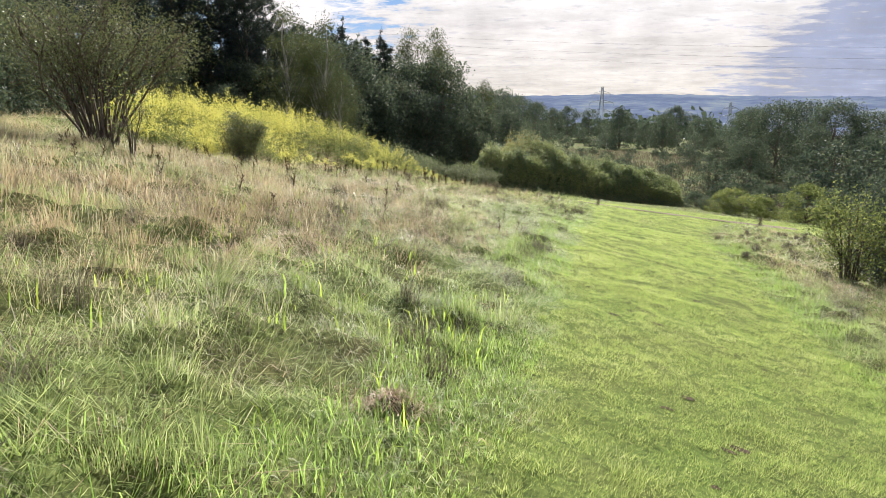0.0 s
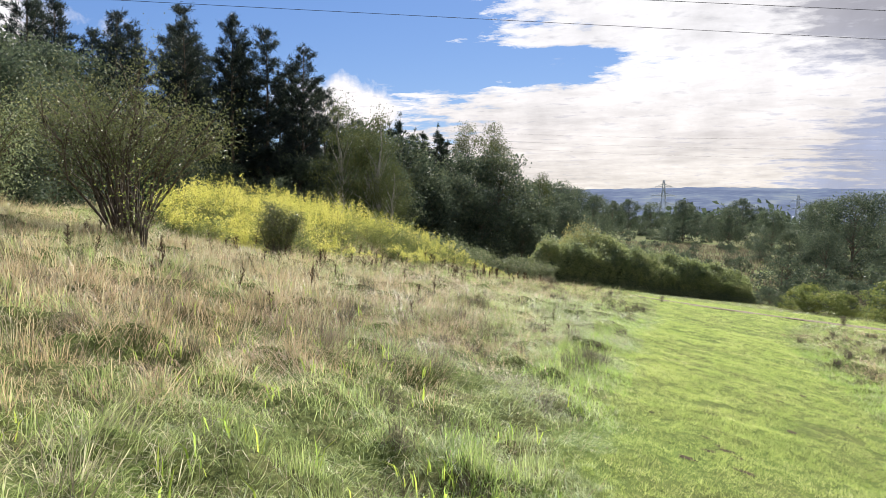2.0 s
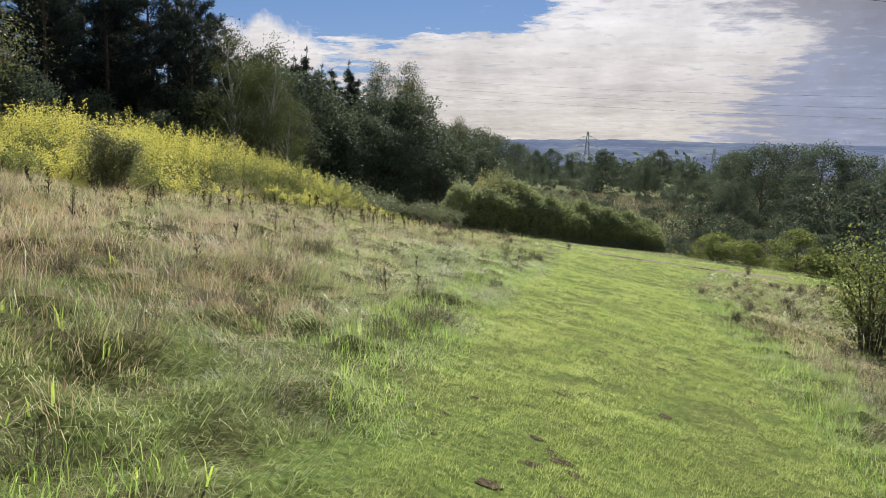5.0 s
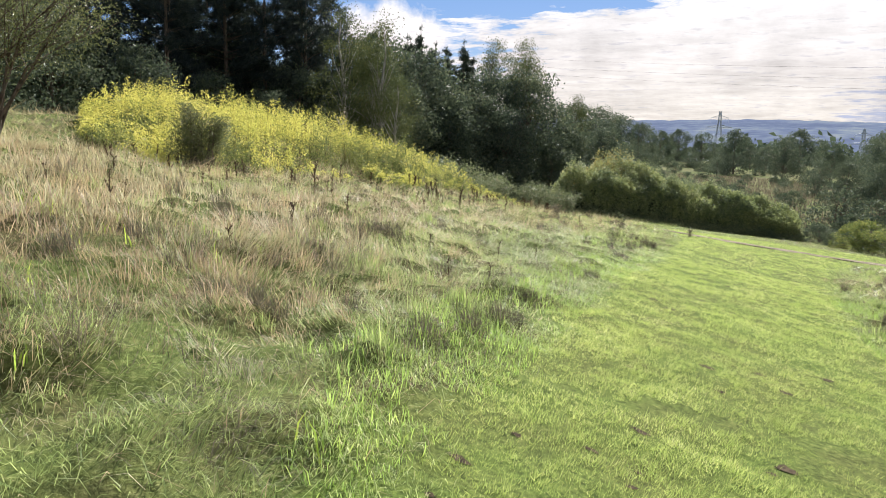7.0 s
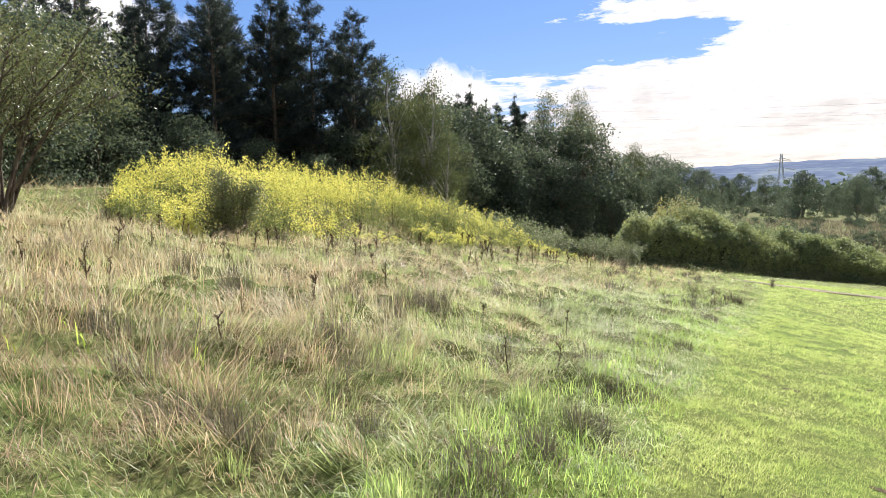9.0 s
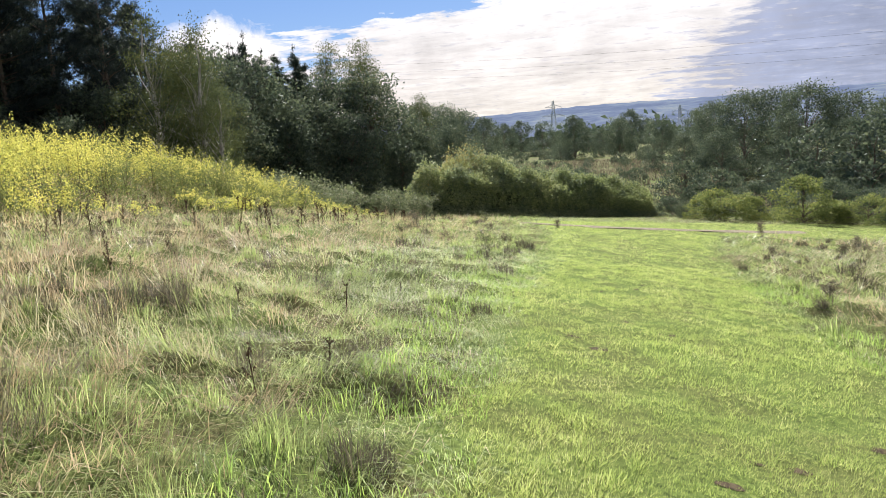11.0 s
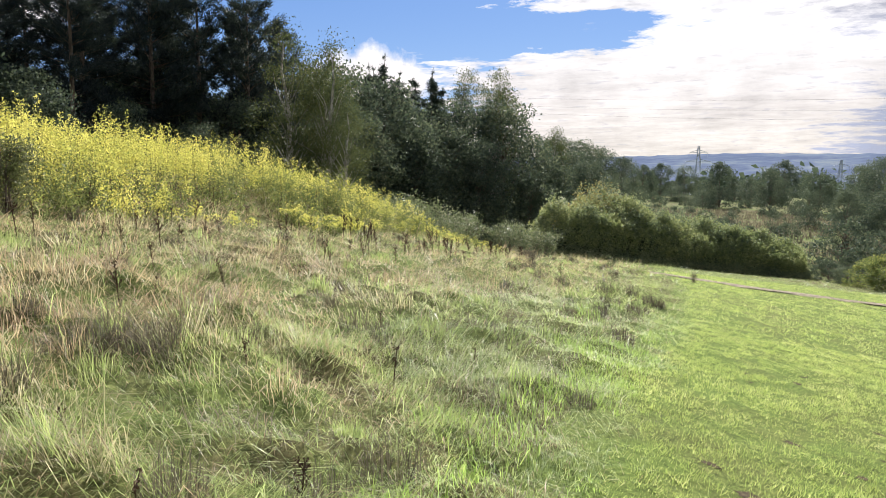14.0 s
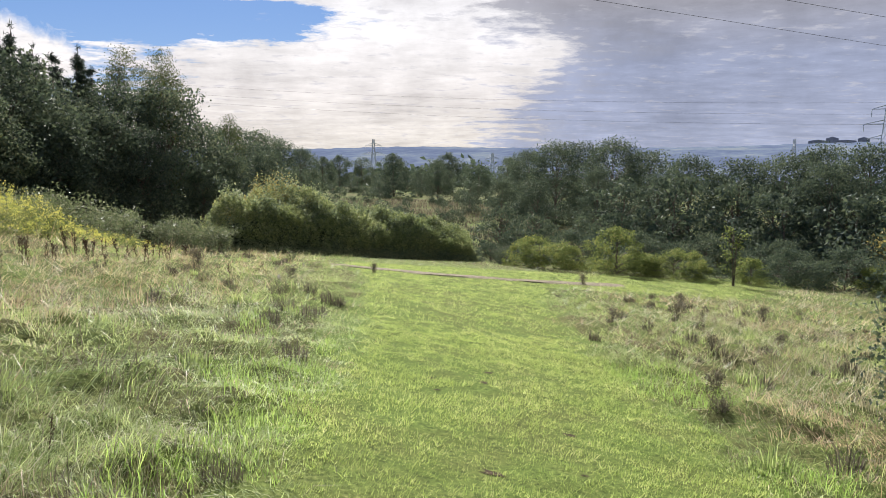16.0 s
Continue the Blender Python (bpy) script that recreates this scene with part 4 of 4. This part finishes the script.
pts[:, :2] += np.repeat(lean, per, 0) * (uu * hh)[:, None] + rng.normal(0, 1, (len(pts), 2)) * (0.03 + 0.12 * (1.05 - uu))[:, None]
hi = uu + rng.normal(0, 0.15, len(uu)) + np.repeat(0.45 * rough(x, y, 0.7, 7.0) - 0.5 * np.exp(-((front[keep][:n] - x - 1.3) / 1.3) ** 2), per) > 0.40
stemv = blades("stems", base, h, np.full(len(x), 0.012), rng.uniform(0, 0.2, len(x)), rng.uniform(0, 6.28, len(x)), M_STALK, False, rng)
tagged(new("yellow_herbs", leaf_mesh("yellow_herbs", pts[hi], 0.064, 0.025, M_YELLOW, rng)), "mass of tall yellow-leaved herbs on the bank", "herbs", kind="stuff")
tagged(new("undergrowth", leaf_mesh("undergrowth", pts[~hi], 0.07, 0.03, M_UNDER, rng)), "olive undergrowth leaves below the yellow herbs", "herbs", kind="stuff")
tagged(new("herb_stems", stemv), "thin brown stems among the yellow herbs", "stems", kind="stuff")

# ---- grass ----
rng = np.random.default_rng(11)


def walk_distance(x, y):
    """Plan distance from the strip of ground that is walked over."""
    t = np.clip((y - 2.0) / 12.0, 0, 1)
    return np.hypot(x - (0.8 - 1.2 * t), y - (2.0 + 12.0 * t))


def scatter(x0, x1, y0, y1, per_m2):
    n = int((x1 - x0) * (y1 - y0) * per_m2)
    return rng.uniform(x0, x1, n), rng.uniform(y0, y1, n)


def on_gravel(x, y):
    return (np.abs(y - gravel_line(x)) < 0.95 + 0.3 * rough(x, y, 0.5)) & (x < 7.0)


def is_mown(x, y):
    wob = 0.22 * rough(x, y, 0.35) + 0.12 * rough(x, y, 0.1, 3.0)
    return (x > left_edge(y) + wob) & (x < right_edge(y) + wob) & (y < 49 + x * 0.5)


def grass_object(name, groups, mat, label):
    """Joins blade groups of one kind into one object."""
    vs, ts, n = [], [], 0
    for me in groups:
        v = np.empty(len(me.vertices) * 3, np.float32)
        me.vertices.foreach_get("co", v)
        f = np.empty(len(me.loops), np.int32)
        me.loops.foreach_get("vertex_index", f)
        vs.append(v)
        ts.append(f + n)
        n += len(me.vertices)
        bpy.data.meshes.remove(me)
    return tagged(new(name, raw_mesh(name, np.concatenate(vs), np.concatenate(ts), mat)), label, "grass", kind="stuff")


def field(x, y, h, w, lean, mat, bends):
    z = bumpy(x, y) - 0.01
    head = rng.uniform(0, 2 * math.pi, len(x)) * 0.75 + 3.4
    return blades("g", np.stack([x, y, z], 1), h, w, lean, head, mat, bends, rng)


# muddy scuffs worn into the mown strip
scuffs = []
for cx, cy, many in ((0.45, 9.0, 7), (0.95, 11.0, 6), (0.1, 10.2, 6), (1.5, 8.2, 5), (-0.6, 16.6, 5), (1.2, 14.0, 5), (0.4, 18.5, 6), (1.0, 5.8, 5), (0.2, 13.0, 5), (-0.3, 21.0, 5)):
    for j in range(many):
        scuffs.append((cx + rng.normal(0, 0.42), cy + rng.normal(0, 0.5), rng.uniform(0.02, 0.062)))
sv, sf = [], []
for cx, cy, r in scuffs:
    b = len(sv)
    sv.append((cx, cy, float(bumpy(cx, cy)) + 0.004))
    for q in range(11):
        a = 2 * math.pi * q / 11
        rr = r * rng.uniform(0.55, 1.25)
        px, py = cx + rr * math.cos(a) * 1.5, cy + rr * math.sin(a)
        sv.append((px, py, float(bumpy(px, py)) + 0.006))
    sf += [(b, b + 1 + q, b + 1 + (q + 1) % 11) for q in range(11)]
tagged(new("muddy_scuff", raw_mesh("muddy_scuff", sv, sf, M_SOIL, True)), "small muddy scuffs worn into mown grass", "mud", kind="stuff")


def in_scuff(x, y):
    hit = np.zeros(len(x), bool)
    for cx, cy, r in scuffs:
        hit |= ((x - cx) / 1.5) ** 2 + (y - cy) ** 2 < (r * 0.6) ** 2
    return hit


# mown strip
parts = []
for (x0, x1, y0, y1, den, wd, hh) in ((-2.5, 3.5, 1.5, 15, 7200, 0.0042, 0.034), (-3, 3.5, 15, 26, 3200, 0.0065, 0.038), (-6, 26, 26, 62, 420, 0.015, 0.045)):
    x, y = scatter(x0, x1, y0, y1, den)
    bare = rough(x, y, 0.13, 5.0) + 0.7 * rough(x, y, 0.8, 1.0) > 0.92
    clump = rng.uniform(-1.6, 0.2, len(x)) < 0.95 * rough(x, y, 0.035 if y1 < 20 else 0.07, 4.4) + 0.12 * rough(x, y, 0.3, 6.6)
    k = is_mown(x, y) & ~on_gravel(x, y) & ~bare & clump & ~in_scuff(x, y)
    x, y = x[k], y[k]
    hs = hh * rng.uniform(0.4, 1.5, len(x)) * (1 + 0.3 * rough(x, y, 0.5, 2.2)) * np.clip(0.9 + 0.6 * rough(x, y, 0.05, 3.1), 0.4, 1.5)
    parts.append(field(x, y, np.maximum(hs, 0.015), wd * rng.uniform(0.7, 1.3, len(x)), rng.uniform(0.2, 1.3, len(x)), M_MOWN, False))
grass_object("mown_grass", parts, M_MOWN, "short bright mown grass of the walking strip")


def dryness(x, y):
    """0 green to 1 straw: greener beside the strip, driest on the slope to the left."""
    left = np.clip((left_edge(y) - x - 0.7) / 2.4, -0.35, 1)
    right = np.clip((x - right_edge(y) - 0.5) / 2.5, -0.3, 0.8)
    return np.clip(np.where(x < left_edge(y), left, right) + 0.33 * rough(x, y, 1.3, 0.6) + 0.26 * rough(x, y, 0.4, 4.0) - 0.08
                   - 0.55 * np.exp(-((x + 4.3) / 2.2) ** 2 - ((y - 20.5) / 4.0) ** 2), 0, 1)


greens, drys, russets, deads = [], [], [], []
BANDS = ((0, 5, -6, 7, 0, 19, 17, 50, 1700, 0.004), (5, 11, -12, 12, 0, 26, 8, 42, 700, 0.0065), (11, 22, -20, 20, 0, 37, 3.8, 34, 240, 0.013), (22, 52, -24, 34, 10, 64, 1.3, 28, 60, 0.027))
for d0, d1, x0, x1, y0, y1, tufts, per, filler, wd in BANDS:
    for loose in (False, True):
        x, y = scatter(x0, x1, y0, y1, filler if loose else tufts)
        d = walk_distance(x, y)
        k = (d >= d0) & (d < d1) & ~is_mown(x, y) & ~on_gravel(x, y) & (y > 0.4)
        x, y = x[k], y[k]
        k = rng.uniform(0, 1, len(x)) < (0.30 if loose else 0.16) + 0.9 * tussock(x, y)
        x, y = x[k], y[k]
        n, m = len(x), 1 if loose else per
        off_edge = np.clip(0.4 + 0.6 * np.maximum(left_edge(y) - x, x - right_edge(y)) / 1.3, 0.4, 1)
        if loose:
            tall = rng.uniform(0.06, 0.18, n) * (0.7 + 0.3 * off_edge)
        else:
            tall = np.clip((0.15 + 0.08 * tussock(x, y) + 0.12 * dryness(x, y)) * rng.uniform(0.6, 1.4, n) * off_edge, 0.08, 0.55)
        rad = (0.045 + 0.009 * d1) * rng.uniform(0.6, 1.5, n)
        ox, oy = rng.normal(0, 1, (n, m)) * rad[:, None], rng.normal(0, 1, (n, m)) * rad[:, None]
        px, py = (x[:, None] + ox).ravel(), (y[:, None] + oy).ravel()
        swirl = np.repeat(rough(x, y, 0.7, 5.0) * 3.5, m)
        outward = np.arctan2(oy, ox).ravel()
        head = np.where(rng.uniform(0, 1, n * m) < 0.5, outward, swirl) + rng.normal(0, 0.5, n * m)
        hh = np.repeat(tall, m) * rng.uniform(0.5, 1.25, n * m)
        flop = np.repeat(np.where(rng.uniform(0, 1, n) < 0.35, rng.uniform(0.6, 1.5, n), 0.0), m)
        ln = rng.uniform(0.25, 1.25, n * m) + flop + (0.6 if loose else 0)
        ww = wd * rng.uniform(0.6, 1.3, n * m)
        base = np.stack([px, py, bumpy(px, py) - 0.015], 1)
        dryv = np.where(rng.uniform(0, 1, n) < dryness(x, y) * (0.85 if loose else 1.0), 0.9, 0.08)
        dry = np.repeat(dryv, m)
        isdry = rng.uniform(0, 1, n * m) < dry
        dead = np.repeat(rng.uniform(0, 1, n) < (0.03 if loose else np.clip(0.10 + 0.4 * rough(x, y, 0.7, 9.9), 0.03, 0.40)), m)
        redv = rng.uniform(0, 1, n) < np.clip(0.40 + 0.8 * rough(x, y, 1.2, 3.3) + np.clip((-x - 2.5) / 5, 0, 0.45), 0, 0.9)
        red = isdry & np.repeat(redv, m)
        for out, k, mat in ((greens, ~isdry & ~dead, M_GREEN), (drys, isdry & ~red & ~dead, M_DRY), (russets, red & ~dead, M_RUSSET), (deads, dead, M_DEAD)):
            out.append(blades("g", base[k], hh[k], ww[k], ln[k], head[k], mat, d1 < 15, rng))
grass_object("meadow_grass", greens, M_GREEN, "long tussocky green meadow grass")
grass_object("dry_grass", drys, M_DRY, "dry straw-coloured meadow grass on the slope")
grass_object("russet_grass", russets, M_RUSSET, "dry russet grass with seed heads on the slope")
grass_object("dead_herbs", deads, M_DEAD, "dark dead weed tufts among the meadow grass")



def clumps(name, x, y, per, tall, spread, width, mat, label):
    """Dense upright tufts, each a fountain of fine blades."""
    size = rng.uniform(0.6, 1.4, len(x))
    a, r = rng.uniform(0, 2 * math.pi, len(x) * per), np.sqrt(rng.uniform(0, 1, len(x) * per)) * np.repeat(size, per) * spread
    px, py = np.repeat(x, per) + r * np.cos(a), np.repeat(y, per) + r * np.sin(a)
    hh = np.repeat(size, per) * tall * rng.uniform(0.45, 1.15, len(px)) * (1.1 - 0.5 * r / (spread * 1.4))
    tagged(new(name, blades(name, np.stack([px, py, bumpy(px, py) - 0.02], 1), hh, np.full(len(px), width) * rng.uniform(0.6, 1.3, len(px)), rng.uniform(0.05, 0.9, len(px)) * (0.5 + 0.5 * r / spread),
                            a + rng.normal(0, 1.0, len(px)), mat, True, rng)), label, "grass", kind="stuff")


for name, mat, seed, share, per, tall, label in (("weed_clumps", M_WEED, 4.7, 1.0, 170, 0.25, "dark brown withered weed clumps in the meadow"),
                                                 ("green_tussocks", M_GREEN, 8.8, 0.9, 130, 0.24, "dense green tussocks standing in the meadow")):
    for x0, x1, y0, y1, den, wd in ((-9, 6.5, 2, 19, 1.3, 0.0042), (-13, 13, 19, 40, 0.55, 0.013)):
        x, y = scatter(x0, x1, y0, y1, den)
        k = ~is_mown(x, y) & ~is_mown(x + 0.35, y) & ~is_mown(x - 0.35, y) & ~on_gravel(x, y) & (rough(x, y, 0.9, seed) > -0.25) & (rng.uniform(0, 1, len(x)) < share)
        clumps(name, x[k], y[k], per if wd < 0.01 else per // 2, tall, 0.13, wd, mat, label)

# lush green fringe of the mown strip
x, y = scatter(-4.5, 4.5, 2, 24, 700)
gap = np.maximum(left_edge(y) - x, x - right_edge(y))
k = (gap > -0.1) & (gap < 1.0 + 0.5 * rough(x, y, 0.8, 2.6)) & (rough(x, y, 0.45, 6.1) > -0.15) & (rng.uniform(0, 1, len(x)) < 1.0 - 0.5 * np.clip(gap, 0, 1))
x, y = x[k], y[k]
hh = (0.07 + 0.08 * np.clip(gap[k] * 2, 0, 1)) * rng.uniform(0.6, 1.5, len(x))
tagged(new("lush_grass", blades("lush_grass", np.stack([x, y, bumpy(x, y) - 0.01], 1), hh, np.full(len(x), 0.0055), rng.uniform(0.2, 1.1, len(x)), rng.uniform(0, 6.28, len(x)), M_LUSH, True, rng)),
       "lush bright green grass fringing the mown strip", "grass", kind="stuff")

# taller pale grass below the willow
for mat, seed, label in ((M_RUSSET, 2.0, "tall pale russet grass below the willow shrub"), (M_DRY, 6.0, "tall straw grass below the willow shrub")):
    x, y = scatter(-14, -4.5, 6.0, 16.5, 9)
    k = (rough(x, y, 0.8, seed) > 0.05) & (x < -3.6 - 0.12 * (16 - y))
    x, y = x[k], y[k]
    per = 22
    px, py = np.repeat(x, per) + rng.normal(0, 0.13, len(x) * per), np.repeat(y, per) + rng.normal(0, 0.13, len(x) * per)
    tagged(new("tall_grass", blades("tall_grass", np.stack([px, py, bumpy(px, py) - 0.02], 1), rng.uniform(0.12, 0.38, len(px)), np.full(len(px), 0.007),
                                    rng.uniform(0.1, 1.7, len(px)), rng.uniform(0, 6.28, len(px)), mat, True, rng)), label, "grass", kind="stuff")

# broad bright blades in the lush strip
x, y = scatter(-5.5, 0.2, 2.5, 13, 2.6)
k = (x < left_edge(y) - 0.15) & (rough(x, y, 0.9, 6.0) > 0.0)
x, y = x[k], y[k]
px, py = np.repeat(x, 5) + rng.normal(0, 0.05, len(x) * 5), np.repeat(y, 5) + rng.normal(0, 0.05, len(x) * 5)
tagged(new("broad_grass", blades("broad_grass", np.stack([px, py, bumpy(px, py) - 0.02], 1), rng.uniform(0.10, 0.24, len(px)), np.full(len(px), 0.012),
                                 rng.uniform(0.1, 0.8, len(px)), rng.uniform(0, 6.28, len(px)), M_BROAD, True, rng)), "broad bright green blades in the long grass", "grass", kind="stuff")

# ---- dead stalks ----


def dead_stalk(seed, h, heavy):
    rng = np.random.default_rng(seed)
    wood = Wood()
    tip = np.array([rng.normal(0, 0.06), rng.normal(0, 0.06), h])
    line = [tip * t + np.array([0, 0, -0.03 if t == 0 else 0]) for t in (0, 0.35, 0.7, 1)]
    wood.limb(line, [0.007, 0.006, 0.005, 0.002], 5)
    pts = []
    for j in range(9 if heavy else 4):
        t = rng.uniform(0.4, 0.95)
        a = rng.uniform(0, 6.28)
        e = tip * t + np.array([math.cos(a) * 0.05, math.sin(a) * 0.05, 0.07])
        wood.limb([tip * t, e], [0.003, 0.0015], 4)
        pts.append(tip * t + (e - tip * t) * rng.uniform(0, 1, (10, 1)))
    pts = np.concatenate(pts) + rng.normal(0, 0.009, (len(pts) * 10, 3))
    return assemble("dock_stalk", [("stem", wood.mesh("stem", M_STALK), ""), ("seed_head", leaf_mesh("seed_head", pts, 0.022, 0.014, M_STALK, rng), "")],
                    "dead dark brown dock stalk standing in grass", "plant", "dock stalks")


stalks = [dead_stalk(80, 0.42, True), dead_stalk(81, 0.36, False), dead_stalk(82, 0.5, True)]
NEAR = [(-2.1, 14.2), (-2.25, 13.5), (-3.1, 13.9), (-3.6, 15.6), (-2.9, 16.4), (-4.4, 12.6), (-5.3, 12.5), (-5.9, 12.3), (-2.6, 17.2), (-3.9, 17.9)]
rng = np.random.default_rng(14)
far = []
while len(far) < 150:
    x, y = rng.uniform(-12, -2), rng.uniform(9, 34)
    band = abs(x + 9.2 + 0.02 * (y - 17)) < 1.9 and y > 15.5
    if band or (len(far) < 80 and x < -4.6 - 0.16 * (y - 12) + rng.normal(0, 1.2)):
        far.append((x, y))
for i, (x, y) in enumerate(NEAR + far):
    (stand if i < 3 else again)(stalks[i % 3], x, y, 97 * i, rng.uniform(0.75, 1.25) * (0.72 if i < 10 else 0.85 if i < 90 else 1.15))

# torn thatch on the ground
rng = np.random.default_rng(15)
n = 700
a, r = rng.uniform(0, 6.28, n), np.abs(rng.normal(0, 0.18, n))
px, py = -0.6 + r * np.cos(a) * 1.4, 4.25 + r * np.sin(a) * 0.7
thatch = assemble("torn_thatch", [("straw", blades("straw", np.stack([px, py, bumpy(px, py) + 0.035 * np.exp(-(r / 0.16) ** 2)], 1), rng.uniform(0.02, 0.07, n), np.full(n, 0.006),
                                   rng.uniform(0.8, 2.5, n), rng.uniform(0, 6.28, n), M_RUSSET, True, rng), "")], "small heap of torn dry grass and earth", "heap")
gx2, gy2 = np.meshgrid(np.linspace(-0.3, 0.3, 16), np.linspace(-0.17, 0.17, 12))
zz = bumpy(gx2 - 0.6, gy2 + 4.25) - 0.03 + 0.06 * np.exp(-(gx2 / 0.2) ** 2 - (gy2 / 0.11) ** 2) * (1 + 0.25 * rough(gx2, gy2, 0.03))
q = np.array([(a * 16 + b, a * 16 + b + 1, a * 16 + b + 17, a * 16 + b + 16) for a in range(11) for b in range(15)])
ob = new("earth", raw_mesh("earth", np.stack([gx2 - 0.6, gy2 + 4.25, zz], -1).reshape(-1, 3), None, M_SOIL, True, q))
ob.parent = thatch

# ---- power lines ----


def pylon(h, label):
    """A lattice tower with three pairs of arms and hanging insulators."""
    top = new("pylon")
    wood = Wood()
    half = lambda t: h * (0.085 * (1 - t) ** 1.3 + 0.012)  # noqa: E731
    levels = np.linspace(0, 1, 11)
    for sx, sy in ((1, 1), (1, -1), (-1, 1), (-1, -1)):
        wood.limb([(sx * half(t), sy * half(t), t * h) for t in levels], [h * 0.0045] * 11, 4)
    for a, b in zip(levels[:-1], levels[1:]):
        for (ax, ay), (bx, by) in (((1, 1), (1, -1)), ((1, -1), (-1, -1)), ((-1, -1), (-1, 1)), ((-1, 1), (1, 1))):
            wood.limb([(ax * half(a), ay * half(a), a * h), (bx * half(b), by * half(b), b * h)], [h * 0.002] * 2, 4)
            wood.limb([(bx * half(a), by * half(a), a * h), (ax * half(b), ay * half(b), b * h)], [h * 0.002] * 2, 4)
    p = new("tower", wood.mesh("tower", M_STEEL))
    p.parent = top
    for t, reach in ((0.62, 0.15), (0.76, 0.19), (0.90, 0.13)):
        for s in (-1, 1):
            arm = Wood()
            tip = (s * reach * h, 0, t * h)
            for sy in (-1, 1):
                arm.limb([(s * half(t), sy * half(t), t * h), tip], [h * 0.004, h * 0.003], 4)
                arm.limb([(s * half(t), sy * half(t), t * h + 0.035 * h), tip], [h * 0.004, h * 0.003], 4)
            p = new("arm", arm.mesh("arm", M_STEEL))
            p.parent = top
            ins = Wood()
            ins.limb([tip] + [(tip[0], 0, tip[2] - 0.07 * h * q) for q in (0.2, 0.4, 0.6, 0.8, 1.0)], [0.1, 0.2, 0.1, 0.2, 0.1, 0.2], 6)
            p = new("insulator", ins.mesh("insulator", M_STEEL))
            p.parent = top
    return tagged(top, label, "pylon", "pylons")


for x, y, zt, turn in ((-97.0, 895.0, 31.0, 20), (38.0, 700.0, 11.5, 20), (215.0, 470.0, 17.0, 60), (191.3, 335.0, 30.0, -31)):
    base = float(land(x, y))
    p = pylon(zt - base, "grey steel lattice pylon carrying cables")
    p.matrix_world = pose(x, y, base, 0, 0, turn)


def cable(a, b, sag, r=0.035):
    wood = Wood()
    a, b = np.array(a, float), np.array(b, float)
    ts = np.linspace(0, 1, 25)
    wood.limb([a + (b - a) * t - np.array([0, 0, 4 * sag * t * (1 - t)]) for t in ts], [r] * 25, 5)
    tagged(new("overhead_cable", wood.mesh("overhead_cable", M_CABLE)), "thin dark overhead power cable across the sky", "cable", "overhead cables")


def line_at(x, p, q):
    return p[1] + (q[1] - p[1]) * (x - p[0]) / (q[0] - p[0])


for p, q in (((-57.7, 72.0), (27.5, 120.2)), ((-81.2, 70.9), (32.6, 141.1)), ((-15.1, 79.6), (21.9, 96.7))):
    cable((-220, line_at(-220, p, q), 28.5), (260, line_at(260, p, q), 28.5), 0.8)
for dz, dx in ((28.0, 0), (23.0, 0), (18.5, 0)):
    cable((191.3, 335, dz), (-200, 470, dz + 24), 4.0, 0.04)

# ---- far buildings ----


def shed(x, y, w, d, h, mat, label, up=0.0):
    bm = bmesh.new()
    z = float(land(x, y)) - 1
    pts = [(-w / 2, 0, 0), (w / 2, 0, 0), (w / 2, 0, h), (0, 0, h * 1.25), (-w / 2, 0, h)]
    f = [bm.verts.new((px, -d / 2, pz)) for px, _, pz in pts]
    b = [bm.verts.new((px, d / 2, pz)) for px, _, pz in pts]
    bm.faces.new(f)
    bm.faces.new(b[::-1])
    for j in range(5):
        bm.faces.new((f[j], b[j], b[(j + 1) % 5], f[(j + 1) % 5]))
    bmesh.ops.recalc_face_normals(bm, faces=bm.faces)
    me = bpy.data.meshes.new("wall")
    bm.to_mesh(me)
    bm.free()
    me.materials.append(mat)
    ob = new("shed")
    p = new("wall", me)
    p.parent = ob
    ob.matrix_world = pose(x, y, z + up, 0, 0, 15)
    return tagged(ob, label, "building", "far sheds")


for i, (x, y, w, h) in enumerate(((10, 900, 60, 9), (70, 950, 45, 8), (-60, 1000, 50, 10), (130, 880, 40, 8), (-130, 1050, 40, 9), (45, 820, 30, 7), (190, 900, 50, 9))):
    shed(x, y, w, 18, h, M_SHED, "pale industrial shed on the valley floor", 8)

for i, (a, w, h) in enumerate(((26.6, 60, 16), (27.5, 40, 24), (28.3, 70, 15), (29.4, 36, 22))):
    r = 2960
    x, y = r * math.sin(radians(a)), r * math.cos(radians(a))
    ob = shed(x, y, w, 30, h, M_STONE, "grey building block on the far hilltop")
    ob.matrix_world = pose(x, y, 70.0, 0, 0, -a)

# ---- small shrubs by the track and in the meadow ----
weed = stand(shrub(90, 0.5, 0.55, 9, 420, 0.05, M_DEAD, "small dark withered shrub in the grass", slim=0.5, twigs=5, lowest=0.1, name="withered_shrub", category="shrub", group="withered shrubs"), 5.2, 43.9)
for i, (x, y, k) in enumerate(((-6.9, 31.5, 1.1), (-7.6, 33.0, 0.9), (-3.2, 38.6, 0.7), (-4.3, 30.5, 0.8), (3.4, 30.2, 0.8), (4.4, 26.5, 0.9), (5.8, 33.0, 1.0), (3.0, 22.6, 0.7), (7.5, 38.0, 1.0), (4.1, 18.4, 0.8), (9.5, 36.0, 1.1), (6.8, 29.0, 0.9))):
    again(weed, x, y, 80 * i + 30, k)
stand(shrub(91, 3.6, 4.2, 16, 3600, 0.15, M_RUST, "rust-brown bush below the dark wood", slim=0.6, twigs=7, lowest=0.0, name="bush", category="bush", base=0.4), 27.4, 57.6)
